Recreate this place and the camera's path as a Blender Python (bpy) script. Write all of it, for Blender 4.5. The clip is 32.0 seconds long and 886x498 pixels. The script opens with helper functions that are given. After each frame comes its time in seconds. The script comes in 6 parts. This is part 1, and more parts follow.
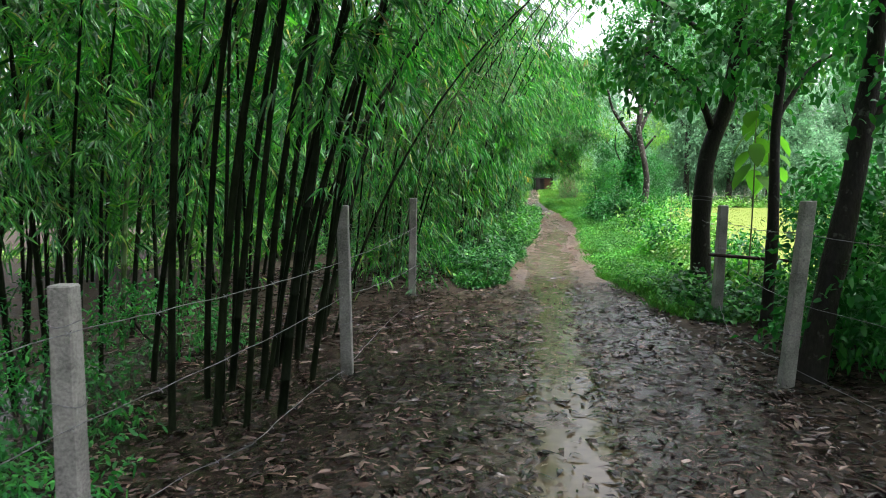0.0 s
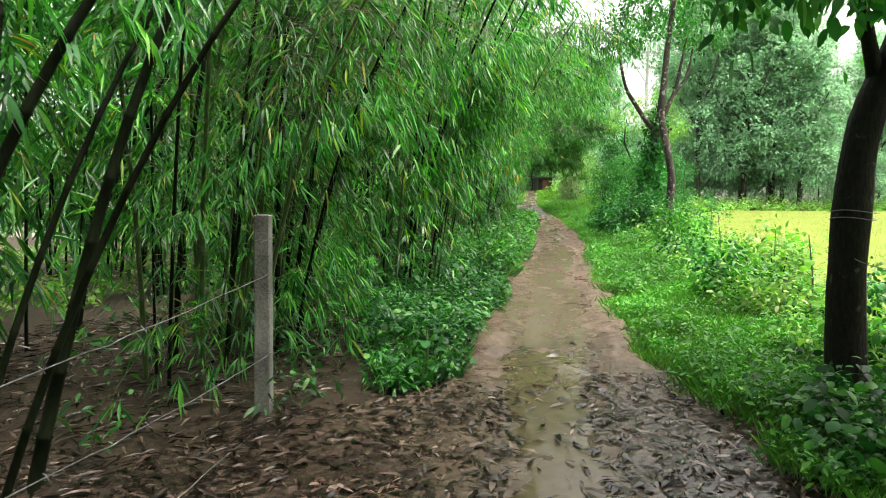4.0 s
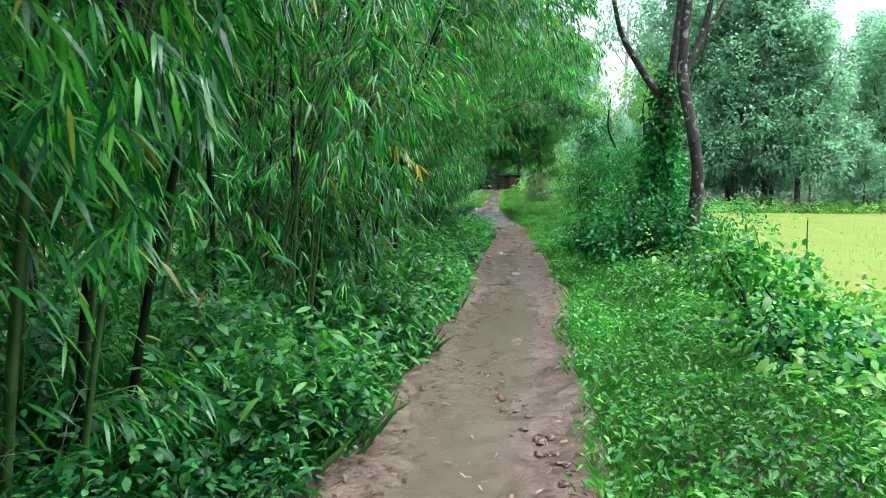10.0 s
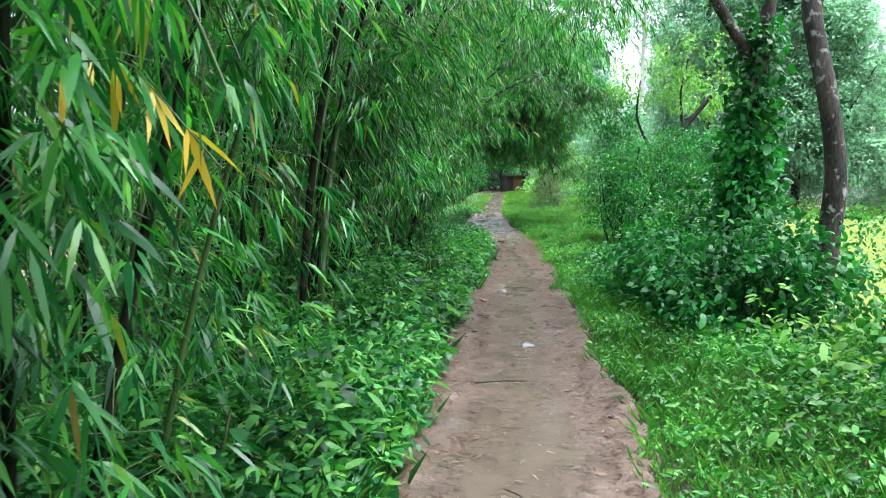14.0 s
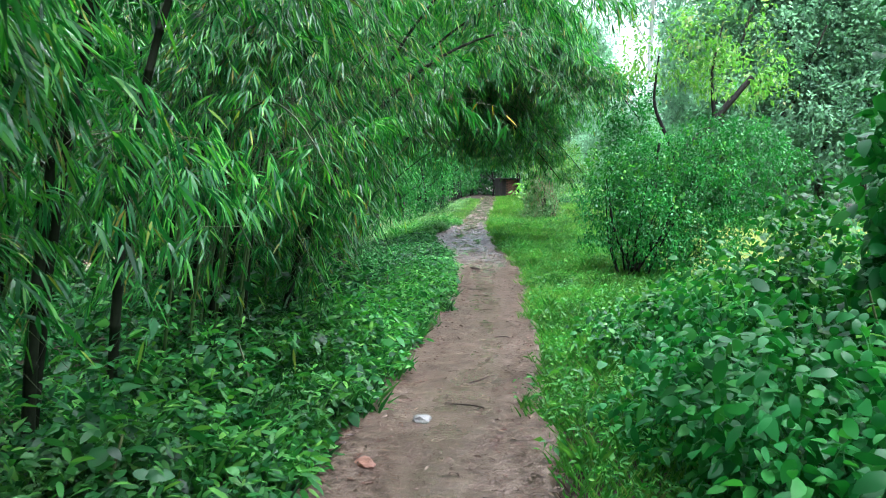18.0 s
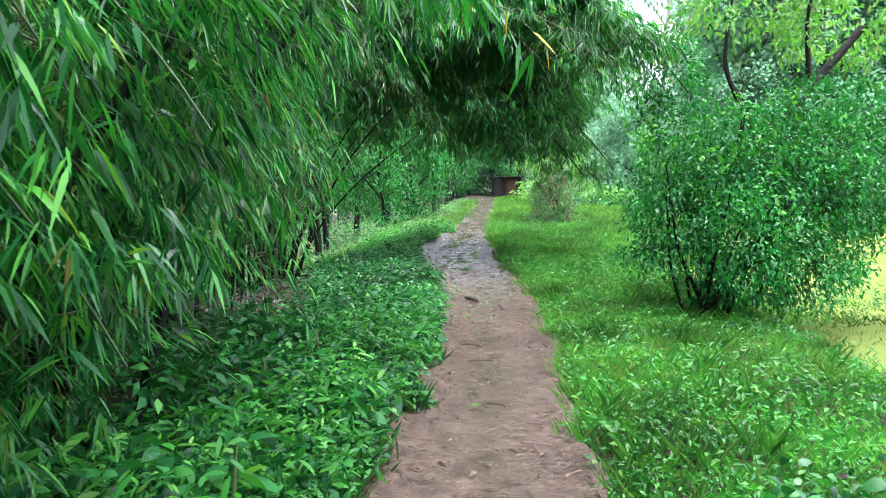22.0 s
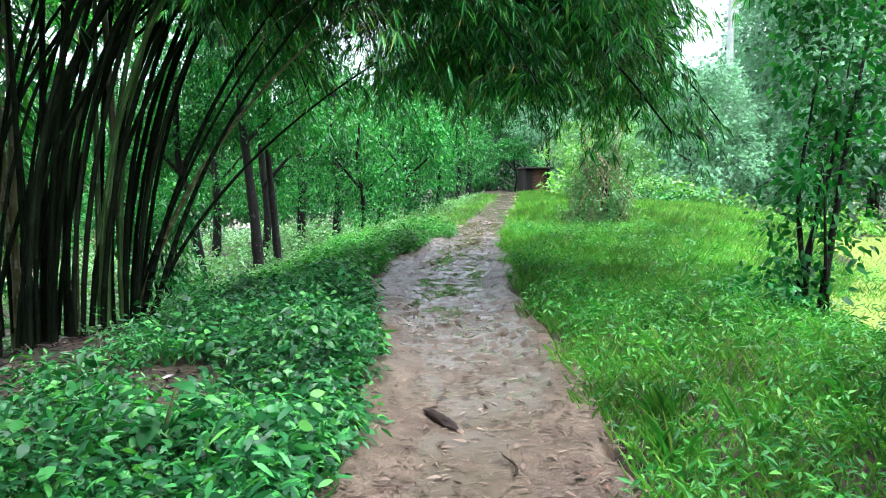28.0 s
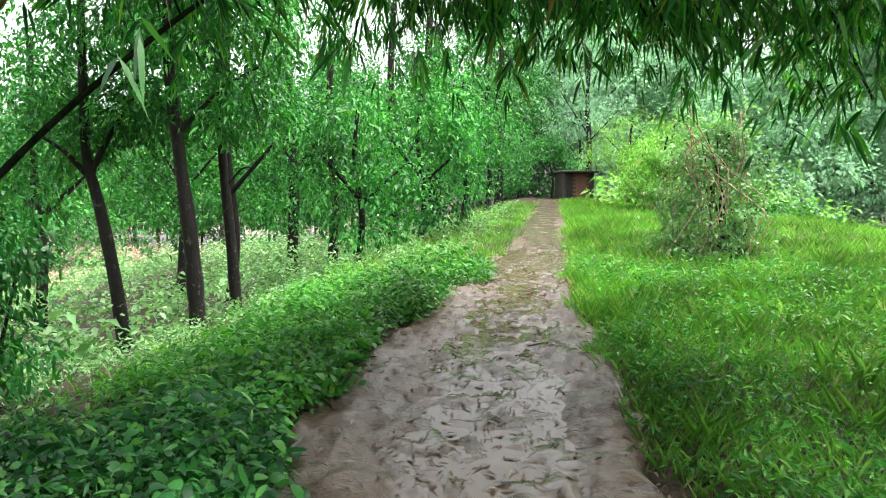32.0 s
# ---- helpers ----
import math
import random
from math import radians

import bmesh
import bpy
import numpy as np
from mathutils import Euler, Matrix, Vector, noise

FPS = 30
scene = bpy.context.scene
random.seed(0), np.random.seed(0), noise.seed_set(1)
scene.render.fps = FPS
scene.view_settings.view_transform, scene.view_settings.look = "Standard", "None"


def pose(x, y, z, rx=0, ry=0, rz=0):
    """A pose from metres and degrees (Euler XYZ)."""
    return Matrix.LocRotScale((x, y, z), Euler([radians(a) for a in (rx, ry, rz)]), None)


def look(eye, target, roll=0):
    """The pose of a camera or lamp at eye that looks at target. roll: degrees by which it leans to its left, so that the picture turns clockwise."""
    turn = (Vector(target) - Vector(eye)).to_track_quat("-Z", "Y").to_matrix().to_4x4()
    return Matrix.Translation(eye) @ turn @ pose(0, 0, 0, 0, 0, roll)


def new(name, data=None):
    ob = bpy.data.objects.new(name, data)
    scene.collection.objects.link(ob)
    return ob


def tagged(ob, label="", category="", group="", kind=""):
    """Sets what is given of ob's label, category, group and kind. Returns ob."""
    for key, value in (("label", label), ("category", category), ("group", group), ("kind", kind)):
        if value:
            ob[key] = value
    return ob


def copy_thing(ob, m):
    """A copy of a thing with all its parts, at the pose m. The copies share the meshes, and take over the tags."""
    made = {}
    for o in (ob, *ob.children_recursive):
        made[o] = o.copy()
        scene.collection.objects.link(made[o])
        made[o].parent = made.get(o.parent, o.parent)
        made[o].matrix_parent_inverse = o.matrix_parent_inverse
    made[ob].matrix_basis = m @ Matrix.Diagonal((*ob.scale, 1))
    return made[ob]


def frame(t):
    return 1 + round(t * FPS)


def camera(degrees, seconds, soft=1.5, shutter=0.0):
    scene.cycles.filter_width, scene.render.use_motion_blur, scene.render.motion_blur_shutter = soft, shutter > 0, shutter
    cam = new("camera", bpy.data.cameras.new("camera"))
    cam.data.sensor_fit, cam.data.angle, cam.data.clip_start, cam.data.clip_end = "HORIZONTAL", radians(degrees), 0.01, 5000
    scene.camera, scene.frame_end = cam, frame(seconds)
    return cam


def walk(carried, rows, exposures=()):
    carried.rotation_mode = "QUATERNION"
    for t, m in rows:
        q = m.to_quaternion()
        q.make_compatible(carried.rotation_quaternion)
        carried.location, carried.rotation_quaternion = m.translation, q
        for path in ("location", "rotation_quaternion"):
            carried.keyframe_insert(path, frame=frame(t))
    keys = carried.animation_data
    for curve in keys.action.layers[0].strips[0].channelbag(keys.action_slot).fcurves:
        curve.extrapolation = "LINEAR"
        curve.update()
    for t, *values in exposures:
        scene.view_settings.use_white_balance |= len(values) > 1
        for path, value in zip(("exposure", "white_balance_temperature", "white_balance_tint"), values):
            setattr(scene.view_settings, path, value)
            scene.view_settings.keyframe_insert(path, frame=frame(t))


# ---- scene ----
cam = camera(63.0, 32.0, soft=1.0, shutter=0.15)
METRES, EYE, TILT, LEAN, TURN = 38.0, 1.5, -5.1, 0.0, 0.0
ROWS = [
    (0.0, 0.0, 0.0, 0.0, -0.0, 0.0, -0.0),
    (0.5, 0.0043, 0.0171, 0.002, 0.09, -0.01, -0.02),
    (1.0, 0.0068, 0.0338, 0.0039, 0.19, -0.04, -0.12),
    (1.5, 0.0102, 0.0511, 0.0055, 0.25, -0.05, -0.11),
    (2.0, 0.0116, 0.0686, 0.0073, 0.34, -0.05, -0.18),
    (2.5, 0.0142, 0.085, 0.0083, 0.29, -0.06, -0.05),
    (3.0, 0.0164, 0.1025, 0.0096, 0.2, -0.04, -0.14),
    (3.5, 0.0184, 0.1183, 0.0109, 0.09, -0.0, -0.08),
    (5.5, 0.0274, 0.1835, 0.017, -0.64, -0.08, -0.18),
    (6.0, 0.0307, 0.198, 0.0183, -0.88, -0.11, 0.03),
    (6.5, 0.0341, 0.2148, 0.02, -1.67, -0.1, 0.09),
    (7.0, 0.038, 0.2303, 0.0211, -1.85, -0.12, 0.16),
    (7.5, 0.0424, 0.2466, 0.0226, -1.95, -0.12, 0.01),
    (8.0, 0.0453, 0.2621, 0.0242, -1.99, -0.07, 0.1),
    (8.5, 0.0493, 0.278, 0.0261, -2.23, -0.1, 0.1),
    (9.0, 0.0517, 0.2947, 0.0274, -2.33, -0.18, -0.0),
    (9.5, 0.0558, 0.3116, 0.0291, -2.31, -0.17, 0.06),
    (10.0, 0.0577, 0.3283, 0.0302, -2.26, -0.18, 0.05),
    (10.5, 0.0606, 0.3443, 0.0313, -2.14, -0.14, 0.1),
    (11.0, 0.0626, 0.3598, 0.0333, -2.07, -0.09, 0.03),
    (11.5, 0.0641, 0.3749, 0.0347, -1.96, -0.08, -0.01),
    (12.0, 0.0668, 0.3906, 0.0367, -1.86, -0.06, 0.09),
    (12.5, 0.0678, 0.4065, 0.0381, -1.83, -0.09, -0.02),
    (13.0, 0.07, 0.4221, 0.039, -1.86, -0.1, 0.01),
    (13.5, 0.0707, 0.4377, 0.0407, -1.94, -0.08, -0.0),
    (14.0, 0.0731, 0.4522, 0.0421, -1.98, -0.11, -0.04),
    (14.5, 0.0772, 0.4679, 0.0444, -2.19, -0.08, 0.04),
    (15.0, 0.0809, 0.4838, 0.0465, -2.31, -0.06, -0.06),
    (15.5, 0.0851, 0.5003, 0.0487, -2.36, -0.13, 0.01),
    (17.5, 0.0984, 0.5614, 0.0545, -1.98, -0.03, 0.08),
    (18.0, 0.102, 0.5768, 0.057, -1.93, -0.01, -0.06),
    (18.5, 0.1039, 0.5911, 0.0587, -1.91, 0.03, 0.01),
    (19.0, 0.1065, 0.6065, 0.061, -2.28, 0.0, 0.03),
    (19.5, 0.1066, 0.6224, 0.0617, -2.5, -0.01, 0.0),
    (20.0, 0.1079, 0.6369, 0.0627, -2.48, -0.03, 0.06),
    (20.5, 0.1082, 0.6514, 0.0636, -2.45, 0.03, 0.02),
    (21.0, 0.1084, 0.6649, 0.0645, -2.33, 0.02, -0.01),
    (21.5, 0.1101, 0.6788, 0.0654, -2.23, 0.0, 0.03),
    (22.0, 0.1114, 0.6929, 0.0653, -2.15, 0.03, 0.01),
    (22.5, 0.1134, 0.7063, 0.0653, -2.03, -0.0, 0.03),
    (23.0, 0.1143, 0.7187, 0.0652, -1.95, 0.01, -0.02),
    (23.5, 0.1167, 0.7318, 0.0649, -1.95, -0.0, 0.11),
    (24.0, 0.118, 0.7464, 0.0653, -1.89, 0.02, 0.04),
    (24.5, 0.1221, 0.7607, 0.0657, -1.99, 0.0, 0.18),
    (25.0, 0.1243, 0.7758, 0.066, -2.06, 0.01, 0.06),
    (25.5, 0.1276, 0.7905, 0.0666, -2.01, -0.0, 0.17),
    (27.5, 0.1313, 0.8454, 0.0703, -1.14, 0.01, -0.26),
    (28.0, 0.1325, 0.8602, 0.0714, -0.13, 0.01, -0.29),
    (28.5, 0.1329, 0.8751, 0.0724, 0.2, 0.07, -0.38),
    (29.0, 0.134, 0.89, 0.0731, 0.28, 0.05, -0.36),
    (29.5, 0.1346, 0.9067, 0.074, 0.38, 0.12, -0.44),
    (30.0, 0.1373, 0.9226, 0.0757, 0.47, 0.17, -0.43),
    (30.5, 0.137, 0.9386, 0.0778, 0.65, 0.15, -0.62),
    (31.0, 0.1357, 0.9531, 0.08, 0.96, 0.22, -0.58),
    (31.5, 0.1343, 0.9678, 0.0831, 1.43, 0.22, -0.66),
    (32.0, 0.1309, 0.9825, 0.0852, 1.75, 0.22, -0.8),
]
SKY, SUN = 0.15, 0.7
EXPOSURES = [(0.0, 2.14, 6350, 14), (3.0, 2.25, 7300, 9), (6.0, 2.13, 6800, 9), (9.0, 1.95, 5750, 10), (13.0, 2.16, 5800, 13), (15.0, 2.28, 5900, 16), (19.0, 2.29, 5650, 13), (22.0, 2.44, 5750, 18), (25.0, 2.45, 5800, 16), (28.0, 2.42, 5750, 11), (30.0, 2.4, 5850, 12), (32.0, 2.46, 6700, 11)]
walk(cam, [(t, pose(0, 0, EYE, TILT, LEAN, TURN) @ pose(METRES * x, METRES * y, METRES * z, 90 + pitch, roll, yaw)) for t, x, y, z, yaw, pitch, roll in ROWS], EXPOSURES)

# world, sun and exposure: rainy overcast daylight
world = bpy.data.worlds.new("overcast_sky")
scene.world = world
world.use_nodes = True
wn, wl_ = world.node_tree.nodes, world.node_tree.links
sky = wn.new("ShaderNodeTexSky")
sky.sky_type = "NISHITA"
sky.sun_disc = False
sky.sun_elevation, sky.sun_rotation = radians(72), radians(98)
sky.air_density, sky.dust_density, sky.ozone_density = 1.0, 6.0, 1.0
grey = wn.new("ShaderNodeHueSaturation")
grey.inputs["Saturation"].default_value = 0.25
wl_.new(sky.outputs[0], grey.inputs["Color"])
wl_.new(grey.outputs[0], wn["Background"].inputs["Color"])
wn["Background"].inputs["Strength"].default_value = SKY
sun_data = bpy.data.lights.new("sun", "SUN")
sun_data.energy, sun_data.angle, sun_data.color = SUN, radians(40), (1.0, 0.97, 0.92)
sun = new("sun", sun_data)
sun.matrix_world = look((20, 10, 40), (20 - math.sin(radians(98)) * 20, 10 - math.cos(radians(98)) * 20, 40 - 20 * math.tan(radians(72))))

# ---- plan ----
Y_C = [-6, 0, 5, 8.5, 11, 13.4, 16, 18, 20, 22, 24.4, 27.2, 30, 32, 33.5, 35.7, 37.5, 39.5, 41, 43, 45, 48.5, 52.2, 59, 66, 90]
X_C = [-.5, .25, .93, 1.37, 1.68, 2.08, 2.48, 2.85, 3.18, 3.52, 3.8, 4.13, 4.58, 4.8, 5.0, 5.18, 5.25, 5.13, 5.06, 5.28, 5.56, 6.1, 6.6, 7.44, 8.2, 11]
Y_W = [-6, 6, 8.5, 9.5, 10.5, 11.5, 16, 18, 24, 30, 33, 37, 41, 43, 45, 48, 66]
W_L = [6.5, 6.5, 5.5, 2.4, .9, .86, .82, .82, .78, .68, .68, .8, 1.05, .9, .66, .5, .5]
W_R = [2.3, 1.85, 1.4, 1.3, 1.0, .86, .72, .68, .74, .66, .68, .8, .86, .75, .6, .5, .5]
Y_Z = [-6, 5, 7.5, 9, 10.5, 12, 17, 26, 30, 35, 38, 41, 46, 51, 66, 80, 120]
Z_P = [-.22, -.22, -.15, -.08, -.03, 0, .04, .1, .03, -.08, 0, .12, .42, .62, .95, 1.0, 1.0]
FIELD_Z = -0.45


def centre(y):
    return np.interp(y, Y_C, X_C)


def path_z(y):
    return np.interp(y, Y_Z, Z_P)


def smooth(a, b, v):
    u = np.clip((v - a) / (b - a), 0, 1)
    return u * u * (3 - 2 * u)


def vnoise(x, y, seed=0):
    """Value noise of period-free lattice, -1 to 1."""
    x, y = np.asarray(x, float), np.asarray(y, float)
    xi, yi = np.floor(x).astype(np.int64), np.floor(y).astype(np.int64)
    fx, fy = x - xi, y - yi
    fx, fy = fx * fx * (3 - 2 * fx), fy * fy * (3 - 2 * fy)

    def h(i, j):
        n = (i * 374761393 + j * 668265263 + seed * 974711) & 0x7FFFFFFF
        n = ((n ^ (n >> 13)) * 1274126177) & 0x7FFFFFFF
        return ((n ^ (n >> 16)) & 0xFFFF) / 32767.5 - 1
    return (h(xi, yi) * (1 - fx) + h(xi + 1, yi) * fx) * (1 - fy) + (h(xi, yi + 1) * (1 - fx) + h(xi + 1, yi + 1) * fx) * fy


def verge(y):
    """Extra width of the grassy bank on the field side, beyond the arch."""
    return 3.4 * smooth(40, 50, y)


def ground_z(x, y):
    """Height of the land: a low bank with the track on it, a field on one side and a river on the other."""
    x, y = np.asarray(x, float), np.asarray(y, float)
    off = x - centre(y)
    z = path_z(y) + 0.05 * smooth(.5, 1.3, np.abs(off))
    z = z - (z - FIELD_Z) * smooth(2.6 + verge(y), 5.0 + verge(y), off)
    z = z - .14 * smooth(1.2, 2.4, np.abs(off)) * smooth(11, 8, y)
    z = z - .36 * smooth(.8, 3.0, -off) * smooth(37, 43, y) - .22 * smooth(2.5, 4.5, -off) * smooth(42, 46, y)
    river = smooth(30, 39, y)
    z = z - smooth(2.0, 8.0, -off) * (0.4 + .8 * river) - smooth(9.0, 22.0, -off) * 2.6 * river
    z = z - smooth(60, 75, y) * smooth(3, 8, np.abs(off)) * 0.2
    return z + 0.03 * vnoise(x * 1.3, y * 1.3, 1) * smooth(.6, 1.5, np.abs(off)) + 0.06 * vnoise(x * .35, y * .35, 2) * smooth(1.5, 4, np.abs(off))


def mesh_np(name, verts, faces, mat, parent=None, shade=False, attr=None):
    """A mesh object from arrays: faces is one int array (n, 3) or (n, 4)."""
    me = bpy.data.meshes.new(name)
    verts, faces = np.asarray(verts, np.float32), np.asarray(faces, np.int32)
    k = faces.shape[1]
    me.vertices.add(len(verts))
    me.vertices.foreach_set("co", verts.ravel())
    me.loops.add(faces.size)
    me.loops.foreach_set("vertex_index", faces.ravel())
    me.polygons.add(len(faces))
    me.polygons.foreach_set("loop_start", np.arange(0, faces.size, k, dtype=np.int32))
    if shade:
        me.polygons.foreach_set("use_smooth", np.ones(len(faces), bool))
    me.update(calc_edges=True)
    if attr is not None:
        for key, values in attr.items():
            me.attributes.new(key, "FLOAT", "POINT").data.foreach_set("value", np.asarray(values, np.float32))
    me.materials.append(mat)
    ob = new(name, me)
    if parent is not None:
        ob.parent = parent
        ob.matrix_parent_inverse = parent.matrix_world.inverted()
    return ob


def thing(name, x, y, z, label, category, group="", kind=""):
    ob = new(name)
    ob.empty_display_size = 0.1
    ob.location = (x, y, z)
    ob.matrix_world = Matrix.Translation((x, y, z))
    return tagged(ob, label, category, group, kind)


def part(name, bm, material, parent, label=""):
    me = bpy.data.meshes.new(name)
    bm.to_mesh(me)
    bm.free()
    me.materials.append(material)
    ob = new(name, me)
    if parent is not None:
        ob.parent = parent
        ob.matrix_parent_inverse = parent.matrix_world.inverted()
    return tagged(ob, label)


def unit(v):
    return v / (np.linalg.norm(v, axis=-1, keepdims=True) + 1e-9)


def leaf_arrays(P, D, U, L, W, droop=0.25, fine=True, fold=0.25, round_=False):
    """Blades from base points P along D, with U roughly up; fine: bent in three or four steps (rounded if round_), else two triangles and a fold."""
    n = len(P)
    S = unit(np.cross(D, U))
    N = np.cross(S, D)
    L, W = np.broadcast_to(L, n)[:, None], np.broadcast_to(W, n)[:, None]
    G = np.array([[0, 0, -1.0]])
    if fine and round_:
        lift = N * W * fold
        rows = [P]
        for u, w, q in ((.2, .4, .06), (.5, .5, .3), (.8, .31, .66)):
            m = P + D * L * u + G * L * droop * q
            rows += [m - S * W * w + lift * (w * 2), m + S * W * w + lift * (w * 2)]
        V = np.stack(rows + [P + D * L * .97 + G * L * droop], 1).reshape(-1, 3)
        F = np.array([[0, 2, 1], [1, 2, 4], [1, 4, 3], [3, 4, 6], [3, 6, 5], [5, 6, 7]])
        F = (np.arange(n)[:, None, None] * 8 + F[None]).reshape(-1, 3)
    elif fine:
        a, b, wa, wb = .25, .6, .46, .38
        m1 = P + D * L * a + G * L * droop * .1
        m2 = P + D * L * b + G * L * droop * .42
        tip = P + D * L * .96 + G * L * droop
        lift = N * W * fold
        V = np.stack([P, m1 - S * W * wa + lift, m1 + S * W * wa + lift, m2 - S * W * wb + lift * .6, m2 + S * W * wb + lift * .6, tip], 1).reshape(-1, 3)
        F = np.array([[0, 2, 1], [1, 2, 4], [1, 4, 3], [3, 4, 5]])
        F = (np.arange(n)[:, None, None] * 6 + F[None]).reshape(-1, 3)
    else:
        m = P + D * L * .42 + G * L * droop * .2
        tip = P + D * L + G * L * droop
        lift = N * W * fold
        V = np.stack([P, m - S * W * .5 + lift, tip, m + S * W * .5 + lift], 1).reshape(-1, 3)
        F = np.array([[0, 3, 2], [0, 2, 1]])
        F = (np.arange(n)[:, None, None] * 4 + F[None]).reshape(-1, 3)
    return V, F


def merge(chunks):
    vs, fs, k = [], [], 0
    for v, f in chunks:
        vs.append(v), fs.append(f + k)
        k += len(v)
    return np.concatenate(vs), np.concatenate(fs)


def tube_arrays(points, radii, sides=6):
    """Quads of a tube along a polyline."""
    p = np.asarray(points, float)
    r = np.broadcast_to(radii, len(p))
    t = unit(np.gradient(p, axis=0))
    ref = np.where(np.abs(t[:, 2:3]) > .9, np.array([[1.0, 0, 0]]), np.array([[0, 0, 1.0]]))
    ref = np.broadcast_to(ref[len(ref) // 2], p.shape)
    a = unit(np.cross(t, ref))
    b = np.cross(t, a)
    ang = np.linspace(0, 2 * np.pi, sides, endpoint=False)
    v = (p[:, None] + r[:, None, None] * (np.cos(ang)[None, :, None] * a[:, None] + np.sin(ang)[None, :, None] * b[:, None])).reshape(-1, 3)
    i = np.arange(len(p) - 1)[:, None] * sides
    j = np.arange(sides)[None]
    q = np.stack([i + j, i + (j + 1) % sides, i + sides + (j + 1) % sides, i + sides + j], -1).reshape(-1, 4)
    return v, q


def twigs_arrays(stations, r):
    """Three-sided bent twigs through stations, a list of (n, 3) arrays from base to tip: quads."""
    n, m = len(stations[0]), len(stations)
    off = np.array([[1, 0, 0], [-.5, .3, .8], [-.5, -.3, -.8]])
    V = np.stack([q[:, None] + off[None] * r * (1 - .7 * i / (m - 1)) for i, q in enumerate(stations)], 1).reshape(-1, 3)
    F = np.array([[i * 3 + j, i * 3 + (j + 1) % 3, i * 3 + 3 + (j + 1) % 3, i * 3 + 3 + j] for i in range(m - 1) for j in range(3)])
    return V, (np.arange(n)[:, None, None] * 3 * m + F[None]).reshape(-1, 4)


# ---- materials ----
def node_mat(name):
    m = bpy.data.materials.new(name)
    m.use_nodes = True
    return m, m.node_tree.nodes, m.node_tree.links, m.node_tree.nodes["Principled BSDF"]


def ramp_of(nodes, stops):
    r = nodes.new("ShaderNodeValToRGB")
    while len(r.color_ramp.elements) < len(stops):
        r.color_ramp.elements.new(0.5)
    for e, (p, c) in zip(r.color_ramp.elements, stops):
        e.position, e.color = p, (*c, 1)
    return r


def leaf_mat(name, stops, rough=0.32, through_=0.32, glow=(1.0, 1.25, 0.5), spec=.3):
    """Wet leaf: colour varies from blade to blade, part of the light passes through."""
    m, n, l, b = node_mat(name)
    geo = n.new("ShaderNodeNewGeometry")
    ramp = ramp_of(n, [(p, tuple(.85 * c for c in col)) for p, col in stops])
    l.new(geo.outputs["Random Per Island"], ramp.inputs[0])
    co = n.new("ShaderNodeTexCoord")
    ns = n.new("ShaderNodeTexNoise")
    ns.inputs["Scale"].default_value = 0.9
    l.new(co.outputs["Object"], ns.inputs["Vector"])
    hs = n.new("ShaderNodeHueSaturation")
    mr = n.new("ShaderNodeMapRange")
    mr.inputs[1].default_value, mr.inputs[2].default_value = 0.3, 0.7
    mr.inputs[3].default_value, mr.inputs[4].default_value = 0.5, 1.5
    l.new(ns.outputs[0], mr.inputs[0])
    l.new(mr.outputs[0], hs.inputs["Value"])
    l.new(ramp.outputs[0], hs.inputs["Color"])
    l.new(hs.outputs[0], b.inputs["Base Color"])
    b.inputs["Roughness"].default_value = rough
    b.inputs["Specular IOR Level"].default_value = spec
    tr = n.new("ShaderNodeBsdfTranslucent")
    mul = n.new("ShaderNodeMix")
    mul.data_type, mul.blend_type = "RGBA", "MULTIPLY"
    mul.inputs[0].default_value = 1.0
    l.new(hs.outputs[0], mul.inputs[6])
    mul.inputs[7].default_value = (*[g * 1.0 for g in glow], 1)
    l.new(mul.outputs[2], tr.inputs[0])
    mix = n.new("ShaderNodeMixShader")
    mix.inputs[0].default_value = through_
    l.new(b.outputs[0], mix.inputs[1])
    l.new(tr.outputs[0], mix.inputs[2])
    l.new(mix.outputs[0], n["Material Output"].inputs[0])
    return m


